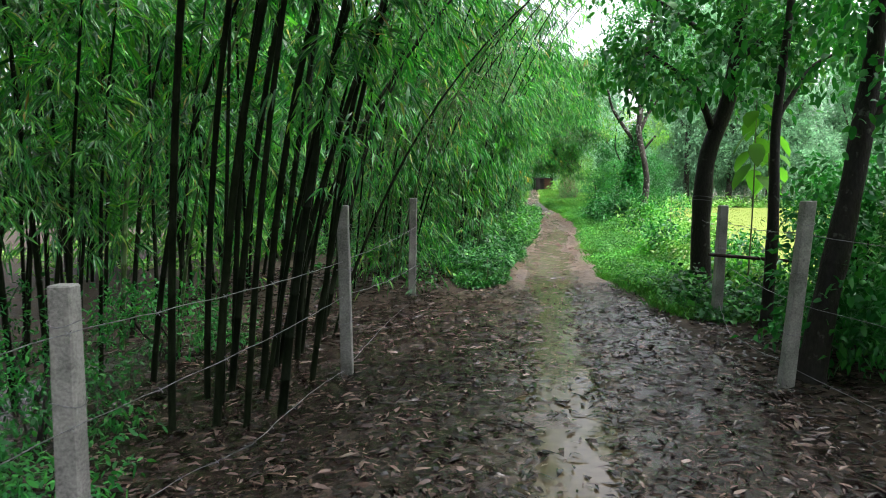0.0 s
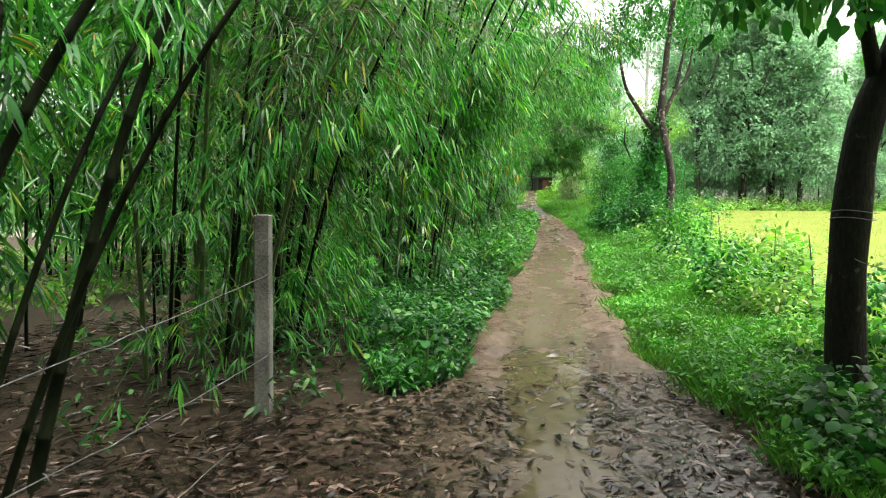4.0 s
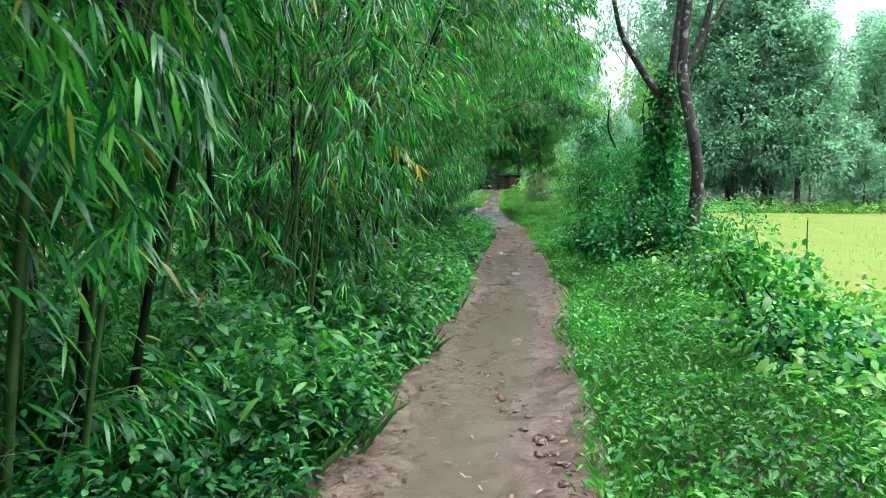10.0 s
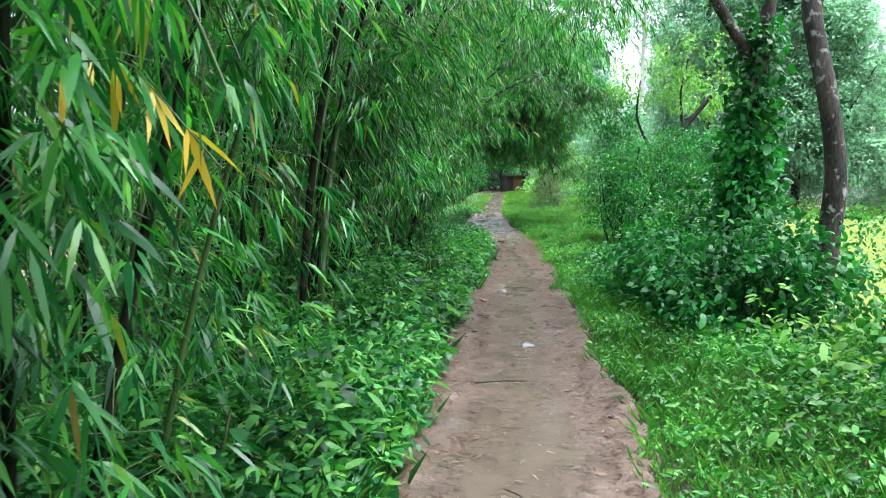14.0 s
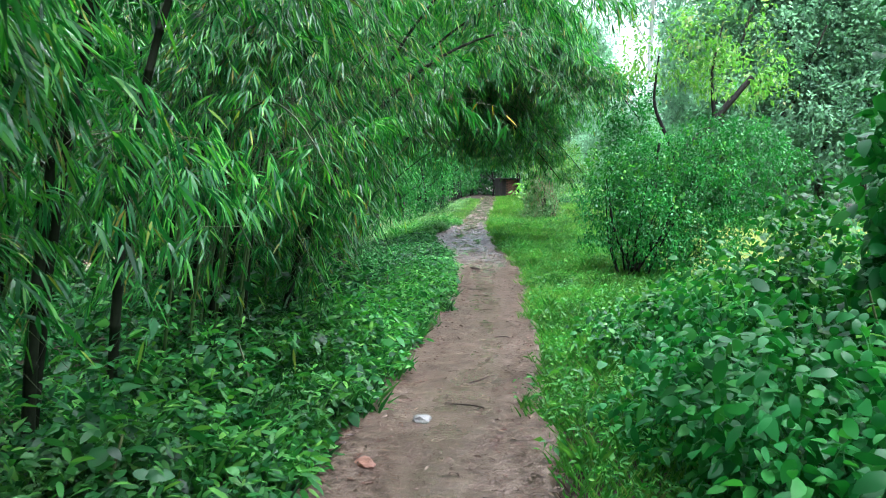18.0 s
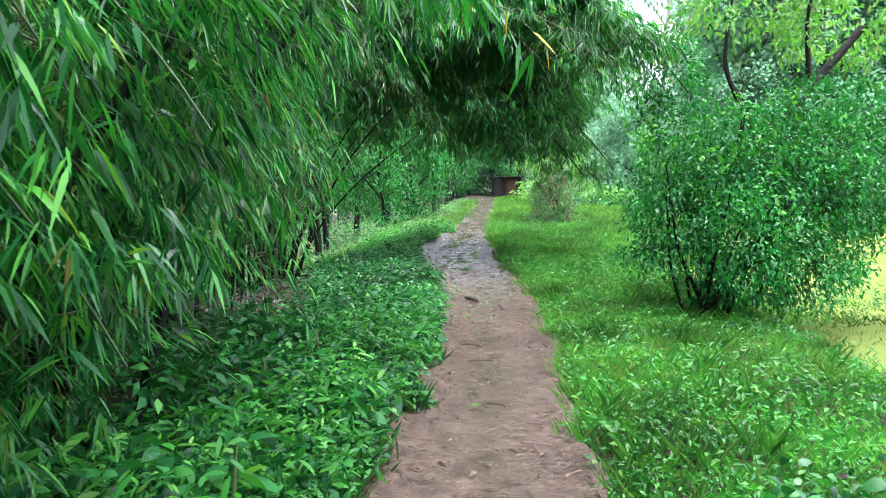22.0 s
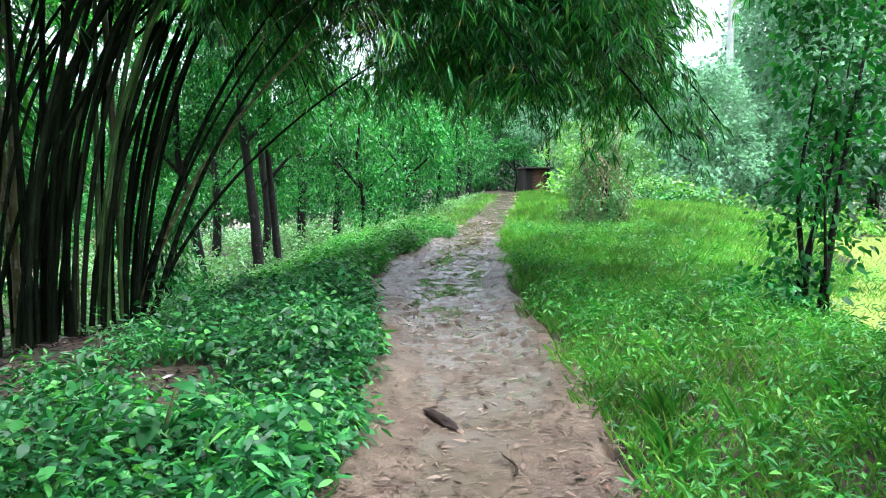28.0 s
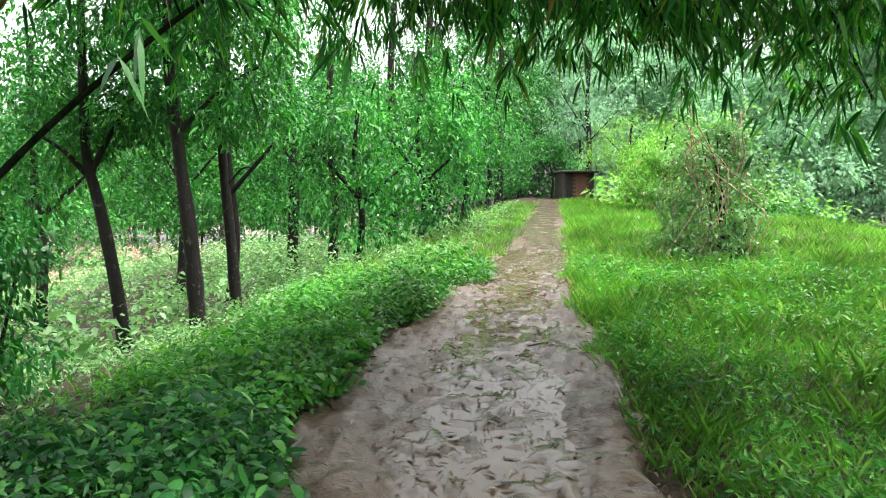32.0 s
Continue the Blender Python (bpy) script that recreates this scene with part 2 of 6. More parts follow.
def rough_mat(name, c1, c2, scale=6.0, rough=(.6, .9), bump=0.3, metal=0.0, detail=6.0, fine_scale=60.0, spec=0.5, stretch=(1, 1, 1)):
    """A two-scale mottled surface with relief."""
    m, n, l, b = node_mat(name)
    co = n.new("ShaderNodeTexCoord")
    mp = n.new("ShaderNodeMapping")
    mp.inputs["Scale"].default_value = stretch
    l.new(co.outputs["Object"], mp.inputs[0])
    a, f = n.new("ShaderNodeTexNoise"), n.new("ShaderNodeTexNoise")
    for t, s in ((a, scale), (f, fine_scale)):
        t.inputs["Scale"].default_value, t.inputs["Detail"].default_value = s, detail
        l.new(mp.outputs[0], t.inputs["Vector"])
    add = n.new("ShaderNodeMath")
    add.operation = "MULTIPLY_ADD"
    add.inputs[1].default_value = 0.45
    l.new(f.outputs[0], add.inputs[0])
    half = n.new("ShaderNodeMath")
    half.operation = "MULTIPLY"
    half.inputs[1].default_value = 0.55
    l.new(a.outputs[0], half.inputs[0])
    l.new(half.outputs[0], add.inputs[2])
    ramp = ramp_of(n, [(.36, c1), (.64, c2)])
    l.new(add.outputs[0], ramp.inputs[0])
    l.new(ramp.outputs[0], b.inputs["Base Color"])
    mr = n.new("ShaderNodeMapRange")
    mr.inputs[1].default_value, mr.inputs[2].default_value = .35, .65
    mr.inputs[3].default_value, mr.inputs[4].default_value = rough
    l.new(a.outputs[0], mr.inputs[0])
    l.new(mr.outputs[0], b.inputs["Roughness"])
    b.inputs["Metallic"].default_value = metal
    b.inputs["Specular IOR Level"].default_value = spec
    bp = n.new("ShaderNodeBump")
    bp.inputs["Strength"].default_value, bp.inputs["Distance"].default_value = bump, 0.02
    l.new(add.outputs[0], bp.inputs["Height"])
    l.new(bp.outputs[0], b.inputs["Normal"])
    return m


def bark_mat(name, dark, mid, pale, amount):
    """Cracked wet bark with pale lichen blotches."""
    m = rough_mat(name, dark, mid, 7, (.55, .85), 1.0, fine_scale=45, spec=.2, stretch=(1, 1, .35))
    n, l, b = m.node_tree.nodes, m.node_tree.links, m.node_tree.nodes["Principled BSDF"]
    co = n.new("ShaderNodeTexCoord")
    t = n.new("ShaderNodeTexNoise")
    t.inputs["Scale"].default_value, t.inputs["Detail"].default_value = 11, 8
    l.new(co.outputs["Object"], t.inputs["Vector"])
    mask = ramp_of(n, [(1 - amount - .03, (0, 0, 0)), (1 - amount + .04, (1, 1, 1))])
    l.new(t.outputs[0], mask.inputs[0])
    mix = n.new("ShaderNodeMix")
    mix.data_type = "RGBA"
    l.new(mask.outputs[0], mix.inputs[0])
    l.new(b.inputs["Base Color"].links[0].from_socket, mix.inputs[6])
    mix.inputs[7].default_value = (*pale, 1)
    l.new(mix.outputs[2], b.inputs["Base Color"])
    return m


BAMBOO_LEAF = leaf_mat("bamboo_leaf", [(0, (.007, .07, .02)), (.35, (.02, .165, .036)), (.7, (.055, .3, .046)), (.95, (.14, .46, .055)), (.988, (.3, .34, .05)), (1, (.3, .18, .06))], rough=.3, through_=.4, spec=.42)
# Weed colour lowered to carry the shade of the overhanging bamboo
WEED_LEAF = leaf_mat("shade_dark_weed_leaf", [(0, (.007, .055, .016)), (.5, (.022, .145, .036)), (.85, (.055, .26, .05)), (1, (.13, .38, .07))], rough=.42, spec=.32)
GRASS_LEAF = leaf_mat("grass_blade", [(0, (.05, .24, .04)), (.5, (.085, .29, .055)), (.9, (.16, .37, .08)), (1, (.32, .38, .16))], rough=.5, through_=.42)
# Lighter copy of the grass colour, standing for brighter light on open ground
SUNNY_GRASS = leaf_mat("sun_brightened_grass", [(0, (.08, .26, .045)), (.5, (.15, .38, .07)), (.9, (.25, .46, .11)), (1, (.42, .44, .24))], rough=.5, through_=.42)
RICE_LEAF = leaf_mat("rice_blade", [(0, (.13, .2, .03)), (.5, (.17, .25, .04)), (1, (.24, .29, .06))], rough=.8, spec=.05, through_=.55)
TREE_LEAF = leaf_mat("tree_leaf", [(0, (.014, .12, .03)), (.5, (.03, .2, .04)), (.9, (.065, .3, .05)), (1, (.14, .35, .07))], rough=.5)
# Far foliage is paled and blued: rain haze put into the leaf colour
HAZE_LEAF = leaf_mat("hazed_far_leaf", [(0, (.24, .43, .29)), (.5, (.29, .5, .34)), (1, (.35, .56, .38))], rough=.8, through_=.6, glow=(1.05, 1.2, .95), spec=.04)
WEED_BLADE = leaf_mat("weed_grass_blade", [(0, (.014, .1, .026)), (.5, (.035, .19, .04)), (.9, (.08, .3, .055)), (1, (.2, .36, .08))], rough=.38, through_=.4, spec=.4)
CLIMBER_LEAF = leaf_mat("climber_leaf", [(0, (.014, .12, .03)), (.6, (.025, .2, .04)), (1, (.06, .3, .05))], rough=.4)
FRESH_LEAF = leaf_mat("fresh_green_leaf", [(0, (.02, .14, .026)), (.5, (.05, .24, .038)), (.85, (.1, .34, .05)), (1, (.18, .42, .07))], rough=.42, through_=.42, spec=.28)
# Leaf paled for mist over the river slope, painted into the colour
SLOPE_LEAF = leaf_mat("mist_paled_leaf", [(0, (.1, .26, .1)), (.5, (.18, .37, .16)), (1, (.3, .47, .26))], rough=.6, through_=.4, spec=.15)
TEAK_LEAF = leaf_mat("broad_bright_leaf", [(0, (.1, .33, .04)), (1, (.2, .47, .07))], rough=.55, through_=.5, spec=.15)
# Wet dead leaf, darkened further to carry the shade under the trees
DEAD_LEAF = leaf_mat("shade_dark_dead_leaf", [(0, (.007, .005, .0045)), (.45, (.024, .017, .015)), (.8, (.075, .05, .041)), (1, (.22, .165, .14))], rough=.18, through_=.06, glow=(1, .8, .5))
STRAW = leaf_mat("dry_straw", [(0, (.07, .045, .03)), (.6, (.15, .1, .072)), (1, (.28, .21, .15))], rough=.4, through_=.06, glow=(1, .8, .5))
PRESSED = leaf_mat("trodden_leaf", [(0, (.042, .029, .02)), (.5, (.09, .064, .047)), (1, (.17, .125, .095))], rough=.6, through_=.03, glow=(1, .8, .5), spec=.15)
# Culm held near black: the clumps' inner shade is in the colour
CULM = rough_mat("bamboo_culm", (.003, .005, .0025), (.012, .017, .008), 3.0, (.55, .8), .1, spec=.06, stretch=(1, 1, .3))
# Pale culm: lighter stems, and the few whose sides catch light
CULM_PALE = rough_mat("pale_bamboo_culm", (.035, .035, .012), (.19, .17, .075), 2.5, (.3, .55), .1, stretch=(1, 1, .25))
CULM_GREEN = rough_mat("green_bamboo_culm", (.02, .05, .012), (.06, .11, .028), 2.5, (.25, .4), .08, stretch=(1, 1, .25))
TWIG = rough_mat("twig", (.03, .05, .015), (.1, .12, .04), 8, (.4, .6), .1)
# Wet bark, darkened in colour so backlit trunks turn to silhouettes
BARK = bark_mat("silhouette_wet_bark", (.004, .0035, .003), (.02, .017, .015), (.06, .065, .055), .34)
BARK_PALE = bark_mat("grey_bark", (.012, .01, .009), (.08, .068, .06), (.24, .24, .225), .4)
VINE = rough_mat("dry_vine", (.1, .06, .035), (.28, .19, .12), 12, (.6, .9), .3)
WHITE_BARK = rough_mat("white_bark", (.4, .4, .38), (.7, .7, .68), 5, (.6, .85), .3)
CONCRETE = rough_mat("weathered_concrete", (.08, .08, .075), (.28, .275, .26), 5, (.55, .85), .35, fine_scale=70)
WIRE = rough_mat("galvanised_wire", (.1, .1, .11), (.28, .28, .3), 30, (.35, .6), .1, metal=.8)
CLOD = rough_mat("red_mud_clod", (.04, .018, .012), (.11, .055, .038), 14, (.25, .6), .6)
DARKWOOD = rough_mat("rotten_wood", (.006, .004, .003), (.025, .014, .01), 10, (.5, .8), .6, spec=.2)
SOIL = rough_mat("dark_soil", (.03, .022, .015), (.1, .075, .05), 3, (.6, .9), .5, fine_scale=25)
BRICK = rough_mat("old_brick", (.12, .055, .035), (.24, .12, .08), 5, (.6, .9), .3)
TIN = rough_mat("rusty_tin", (.012, .011, .011), (.05, .042, .038), 4, (.7, .9), .2)
DARK_PLANK = rough_mat("dark_planks", (.012, .01, .01), (.05, .04, .035), 6, (.6, .8), .3)


def mud_material():
    """Trodden mud: rough and crumbled at the sides, smooth under a film of water in the middle, leaf-strewn and
    darkened for shade at the start.
    """
    m, n, l, b = node_mat("wet_mud")
    co = n.new("ShaderNodeTexCoord")
    tx = []
    for s, d in ((1.1, 4), (7, 6), (70, 5), (26, 6), (3.2, 5)):
        t = n.new("ShaderNodeTexNoise")
        t.inputs["Scale"].default_value, t.inputs["Detail"].default_value = s, d
        l.new(co.outputs["Object"], t.inputs["Vector"])
        tx.append(t)

    def math_(op, x, y):
        k = n.new("ShaderNodeMath")
        k.operation = op
        k.use_clamp = op != "SUBTRACT"
        for sock, v in zip(k.inputs, (x, y)):
            if isinstance(v, (int, float)):
                sock.default_value = v
            else:
                l.new(v, sock)
        return k.outputs[0]

    def ranged(v, a0, a1, b0, b1):
        k = n.new("ShaderNodeMapRange")
        for i, w in enumerate((a0, a1, b0, b1)):
            k.inputs[i + 1].default_value = w
        l.new(v, k.inputs[0])
        return k.outputs[0]

    def mixed(fac, x, y, how="MIX"):
        k = n.new("ShaderNodeMix")
        k.data_type, k.blend_type = "RGBA", how
        for i, v in ((0, fac), (6, x), (7, y)):
            if isinstance(v, (int, float)):
                k.inputs[i].default_value = v
            elif isinstance(v, tuple):
                k.inputs[i].default_value = (*v, 1)
            else:
                l.new(v, k.inputs[i])
        return k.outputs[2]

    b.inputs["Specular IOR Level"].default_value = .3
    r1 = ramp_of(n, [(.3, (.05, .035, .025)), (.5, (.092, .067, .049)), (.7, (.135, .102, .077))])
    l.new(tx[1].outputs[0], r1.inputs[0])
    r2 = ramp_of(n, [(.35, (.8, .74, .7)), (.65, (1.12, 1.08, 1.06))])
    l.new(tx[0].outputs[0], r2.inputs[0])
    crumbs = mixed(1.0, r1.outputs[0], r2.outputs[0], "MULTIPLY")
    wet = n.new("ShaderNodeAttribute")
    wet.attribute_name = "wet"
    film = math_("MULTIPLY", wet.outputs["Fac"], ranged(tx[4].outputs[0], .34, .54, .35, 1.0))
    smooth_mud = mixed(ranged(tx[4].outputs[0], .3, .7, 0, 1), (.064, .049, .034), (.098, .077, .056))
    soil = mixed(film, crumbs, smooth_mud)
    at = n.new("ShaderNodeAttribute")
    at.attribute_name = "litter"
    # Litter colours hold the canopy's shade as well as wet leaf
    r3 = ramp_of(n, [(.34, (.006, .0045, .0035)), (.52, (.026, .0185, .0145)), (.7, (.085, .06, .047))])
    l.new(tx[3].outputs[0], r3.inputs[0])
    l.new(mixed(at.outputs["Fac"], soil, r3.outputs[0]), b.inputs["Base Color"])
    l.new(ranged(film, 0, 1, .44, .14), b.inputs["Roughness"])
    rough_ = ranged(film, 0, 1, .6, .1)
    bp = n.new("ShaderNodeBump")
    bp.inputs["Distance"].default_value = .012
    l.new(rough_, bp.inputs["Strength"])
    l.new(tx[2].outputs[0], bp.inputs["Height"])
    bq = n.new("ShaderNodeBump")
    bq.inputs["Distance"].default_value = .03
    l.new(math_("MULTIPLY", rough_, .8), bq.inputs["Strength"])
    l.new(tx[3].outputs[0], bq.inputs["Height"])
    l.new(bp.outputs[0], bq.inputs["Normal"])
    l.new(bq.outputs[0], b.inputs["Normal"])
    return m


def water_material(name, colour, rough=.03, ripple=.04, scale=7):
    m, n, l, b = node_mat(name)
    co = n.new("ShaderNodeTexCoord")
    t = n.new("ShaderNodeTexNoise")
    t.inputs["Scale"].default_value = scale
    l.new(co.outputs["Object"], t.inputs["Vector"])
    r = ramp_of(n, [(.3, tuple(c * .85 for c in colour)), (.7, tuple(c * 1.12 for c in colour))])
    l.new(t.outputs[0], r.inputs[0])
    l.new(r.outputs[0], b.inputs["Base Color"])
    b.inputs["Roughness"].default_value = rough
    b.inputs["IOR"].default_value = 1.33
    b.inputs["Specular IOR Level"].default_value = .36
    bp = n.new("ShaderNodeBump")
    bp.inputs["Strength"].default_value, bp.inputs["Distance"].default_value = ripple, .01
    l.new(t.outputs[0], bp.inputs["Height"])
    l.new(bp.outputs[0], b.inputs["Normal"])
    return m


MUD = mud_material()
PUDDLE = water_material("muddy_water", (.085, .068, .04), .06, .1, 12)
RIVER = water_material("brown_river_water", (.3, .22, .16), .12, .1, 3)
# Damp leafy soil, its colour lowered for the shade beside the fence
LAND = rough_mat("shade_dark_damp_soil", (.012, .009, .006), (.05, .038, .025), 7, (.75, .95), 1.0, fine_scale=34, spec=.2)
FIELD_SOIL = rough_mat("rice_stubble_green", (.105, .155, .03), (.16, .19, .05), .25, (.9, 1.0), .3, fine_scale=12, spec=.03)

# ---- setting: land, field, river, muddy track ----
def land_sheet():
    off = np.concatenate([-np.geomspace(1.4, 500, 34)[::-1], np.linspace(-1.2, 1.2, 13), np.geomspace(1.4, 500, 34)])
    ys = np.concatenate([-np.geomspace(7, 400, 12)[::-1], np.arange(-6, 62, .35), np.geomspace(62.5, 700, 24)])
    O, Y = np.meshgrid(off, ys)
    X = centre(Y) + O
    Z = ground_z(X, Y)
    wl, wr = np.interp(Y, Y_W, W_L), np.interp(Y, Y_W, W_R)
    sunk = ((O > -wl + .12) & (O < wr - .12)) & (Y < 66) & (Y > -5.5)
    Z = Z - sunk * .12
    k = len(off)
    i, j = np.meshgrid(np.arange(len(ys) - 1), np.arange(k - 1), indexing="ij")
    q = np.stack([i * k + j, i * k + j + 1, (i + 1) * k + j + 1, (i + 1) * k + j], -1).reshape(-1, 4)
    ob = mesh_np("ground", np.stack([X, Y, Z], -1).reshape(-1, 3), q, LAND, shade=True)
    tagged(ob, "damp earth under weeds and grass, darkened for shade", "ground", kind="structure")


def film_of(o, y):
    """Where the trodden middle of the track lies smooth under a film of water, 0 to 1."""
    mid = .06 * np.sin(y * .7) - .04 + .16 * vnoise(y * .45, 0 * y, 27)
    half = .36 + .14 * vnoise(y * .8, 0 * y + 3, 28) + .1 * smooth(22, 14, y) - .16 * smooth(21, 25, y) * smooth(37, 35, y)
    ragged = .1 * vnoise(o * 5, y * 4, 29) + .06 * vnoise(o * 13, y * 11, 30)
    return smooth(half + .12, half - .1, np.abs(o - mid) + ragged) * smooth(9.5, 12, y) * (1 - .35 * smooth(20, 24, y) * smooth(37, 35, y))


def mud_height(o, y):
    """Relief of the track: a trodden trough, ruts and footprints."""
    o, y = o + .06 * vnoise(o * 4.1, y * 3.7, 8), y + .09 * vnoise(o * 3.3 + 9, y * 3.1, 9)
    slot = .028 * smooth(28, 14, y) + .012
    calm = (1 - .85 * film_of(o, y)) * (1 - .45 * smooth(19, 23, y))
    z = -slot * np.exp(-((o + .08 * np.sin(y * .7)) / .5) ** 2 * 1.6) + .014 * vnoise(o * 2.6, y * 1.1, 11) + calm * (.017 * vnoise(o * 7, y * 5, 12) + .012 * vnoise(o * 19, y * 14, 13))
    z = z + .03 * smooth(.36, .62, np.abs(o)) * smooth(9, 12, y)
    churn = smooth(36.5, 39, y) * smooth(52, 48, y)
    steps = np.abs(vnoise(o * 9.5 + .9 * vnoise(o * 4, y * 3, 19), y * 6.4, 14))
    prints = -smooth(.2, .5, steps) * .018 + .012 * smooth(.2, .05, steps)
    z = z + churn * (prints + .016 * vnoise(o * 2.2, y * 1.6, 16) + .009 * vnoise(o * 24 + 3 * vnoise(o * 5, y * 5, 20), y * 18, 17))
    return z + .012 * vnoise(o * 14, y * 12, 18) * smooth(11, 9, y) * smooth(.3, .7, np.abs(o))


def muddy_track():
    ys = np.concatenate([np.arange(-5.8, 46, .055), np.arange(46, 67.5, .2)])
    us = np.linspace(-1, 1, 56)
    U, Y = np.meshgrid(us, ys)
    wl = np.interp(Y, Y_W, W_L) + .09 * vnoise(Y * 1.6, 0 * Y, 21) + .05 * vnoise(Y * 5, 0 * Y, 22)
    wr = np.interp(Y, Y_W, W_R) + .09 * vnoise(Y * 1.6, 0 * Y, 23) + .05 * vnoise(Y * 5, 0 * Y, 24)
    O = np.where(U < 0, U * wl, U * wr)
    X = centre(Y) + O
    Z = path_z(Y) + mud_height(O, Y) + .03 - .1 * smooth(.9, 1.0, np.abs(U)) - np.minimum(.14, .14 * smooth(1.2, 2.4, np.abs(O))) * smooth(11, 8, Y) - (smooth(2.2, 8.0, -O) * .4) * smooth(11, 8, Y)
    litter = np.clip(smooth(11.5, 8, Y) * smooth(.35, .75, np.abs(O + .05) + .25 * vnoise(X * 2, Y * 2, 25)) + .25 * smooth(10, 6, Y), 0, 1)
    wet = np.clip(film_of(O, Y) + .85 * smooth(12, 8, Y) + .5 * smooth(35, 39, Y), 0, 1)
    k = len(us)
    i, j = np.meshgrid(np.arange(len(ys) - 1), np.arange(k - 1), indexing="ij")
    q = np.stack([i * k + j, i * k + j + 1, (i + 1) * k + j + 1, (i + 1) * k + j], -1).reshape(-1, 4)
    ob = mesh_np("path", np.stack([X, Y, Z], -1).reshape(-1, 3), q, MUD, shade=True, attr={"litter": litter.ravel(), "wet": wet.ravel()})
    tagged(ob, "trodden brown mud footpath, wet after rain", "footpath", kind="structure")


def puddle(y0, y1, level, half, shift, label):
    """A sheet of water that shows wherever the mud lies lower: the relief draws its shore."""
    ys = np.arange(y0, y1, .12)
    us = np.linspace(-1, 1, 9)
    U, Y = np.meshgrid(us, ys)
    ends = smooth(0, 1.2, Y - y0) * smooth(0, 1.2, y1 - Y)
    O = shift + .12 * np.sin(Y * .9) + U * half
    Z = path_z(Y) + .03 + level - .05 * (1 - ends) - .02 * smooth(.6, 1, np.abs(U))
    k = len(us)
    i, j = np.meshgrid(np.arange(len(ys) - 1), np.arange(k - 1), indexing="ij")
    q = np.stack([i * k + j, i * k + j + 1, (i + 1) * k + j + 1, (i + 1) * k + j], -1).reshape(-1, 4)
    ob = mesh_np("puddle", np.stack([centre(Y) + O, Y, Z], -1).reshape(-1, 3), q, PUDDLE, shade=True)
    tagged(ob, label, "puddle", "puddles on the path", "structure")


land_sheet()
muddy_track()
puddle(-1, 12.4, -.024, .62, -.02, "shallow brown puddle in leaf-strewn mud")
puddle(38.2, 49, -.017, .85, 0, "rainwater lying in footprints on the mud")


def sheet(name, x0, x1, y0, y1, z, nx, ny, mat, label, category, bumpy=0.0):
    xs, ys = np.linspace(x0, x1, nx), np.linspace(y0, y1, ny)
    X, Y = np.meshgrid(xs, ys)
    Z = z + bumpy * vnoise(X * .4, Y * .4, 31)
    i, j = np.meshgrid(np.arange(ny - 1), np.arange(nx - 1), indexing="ij")
    q = np.stack([i * nx + j, i * nx + j + 1, (i + 1) * nx + j + 1, (i + 1) * nx + j], -1).reshape(-1, 4)
    return tagged(mesh_np(name, np.stack([X, Y, Z], -1).reshape(-1, 3), q, mat, shade=True), label, category, kind="structure")


def rice_field():
    us = np.concatenate([np.linspace(0, 8, 14), np.linspace(11, 60, 14)])
    ys = np.linspace(-12, 58, 60)
    U, Y = np.meshgrid(us, ys)
    X = centre(Y) + 3.7 + verge(Y) + U
    Z = FIELD_Z + .16 - .35 * smooth(.6, 0, U) + .03 * vnoise(X * .8, Y * .8, 31) - .4 * smooth(56, 58, Y)
    k = len(us)
    i, j = np.meshgrid(np.arange(len(ys) - 1), np.arange(k - 1), indexing="ij")
    q = np.stack([i * k + j, i * k + j + 1, (i + 1) * k + j + 1, (i + 1) * k + j], -1).reshape(-1, 4)
    tagged(mesh_np("field", np.stack([X, Y, Z], -1).reshape(-1, 3), q, FIELD_SOIL, shade=True), "flat yellow-green rice paddy", "rice field", kind="structure")


rice_field()
sheet("water", -70, -8.0, 40, 170, -3.0, 12, 16, RIVER, "brown muddy river below the bank", "river")


# ---- bamboo ----
def corridor(P, low=2.1):
    """True where a blade may hang: clear of the camera's way along the track."""
    o = P[:, 0] - centre(P[:, 1])
    h = P[:, 2] - path_z(P[:, 1])
    return ~((np.abs(o) < .75) & (h < np.where(P[:, 1] > 38.6, low - .5, low)))


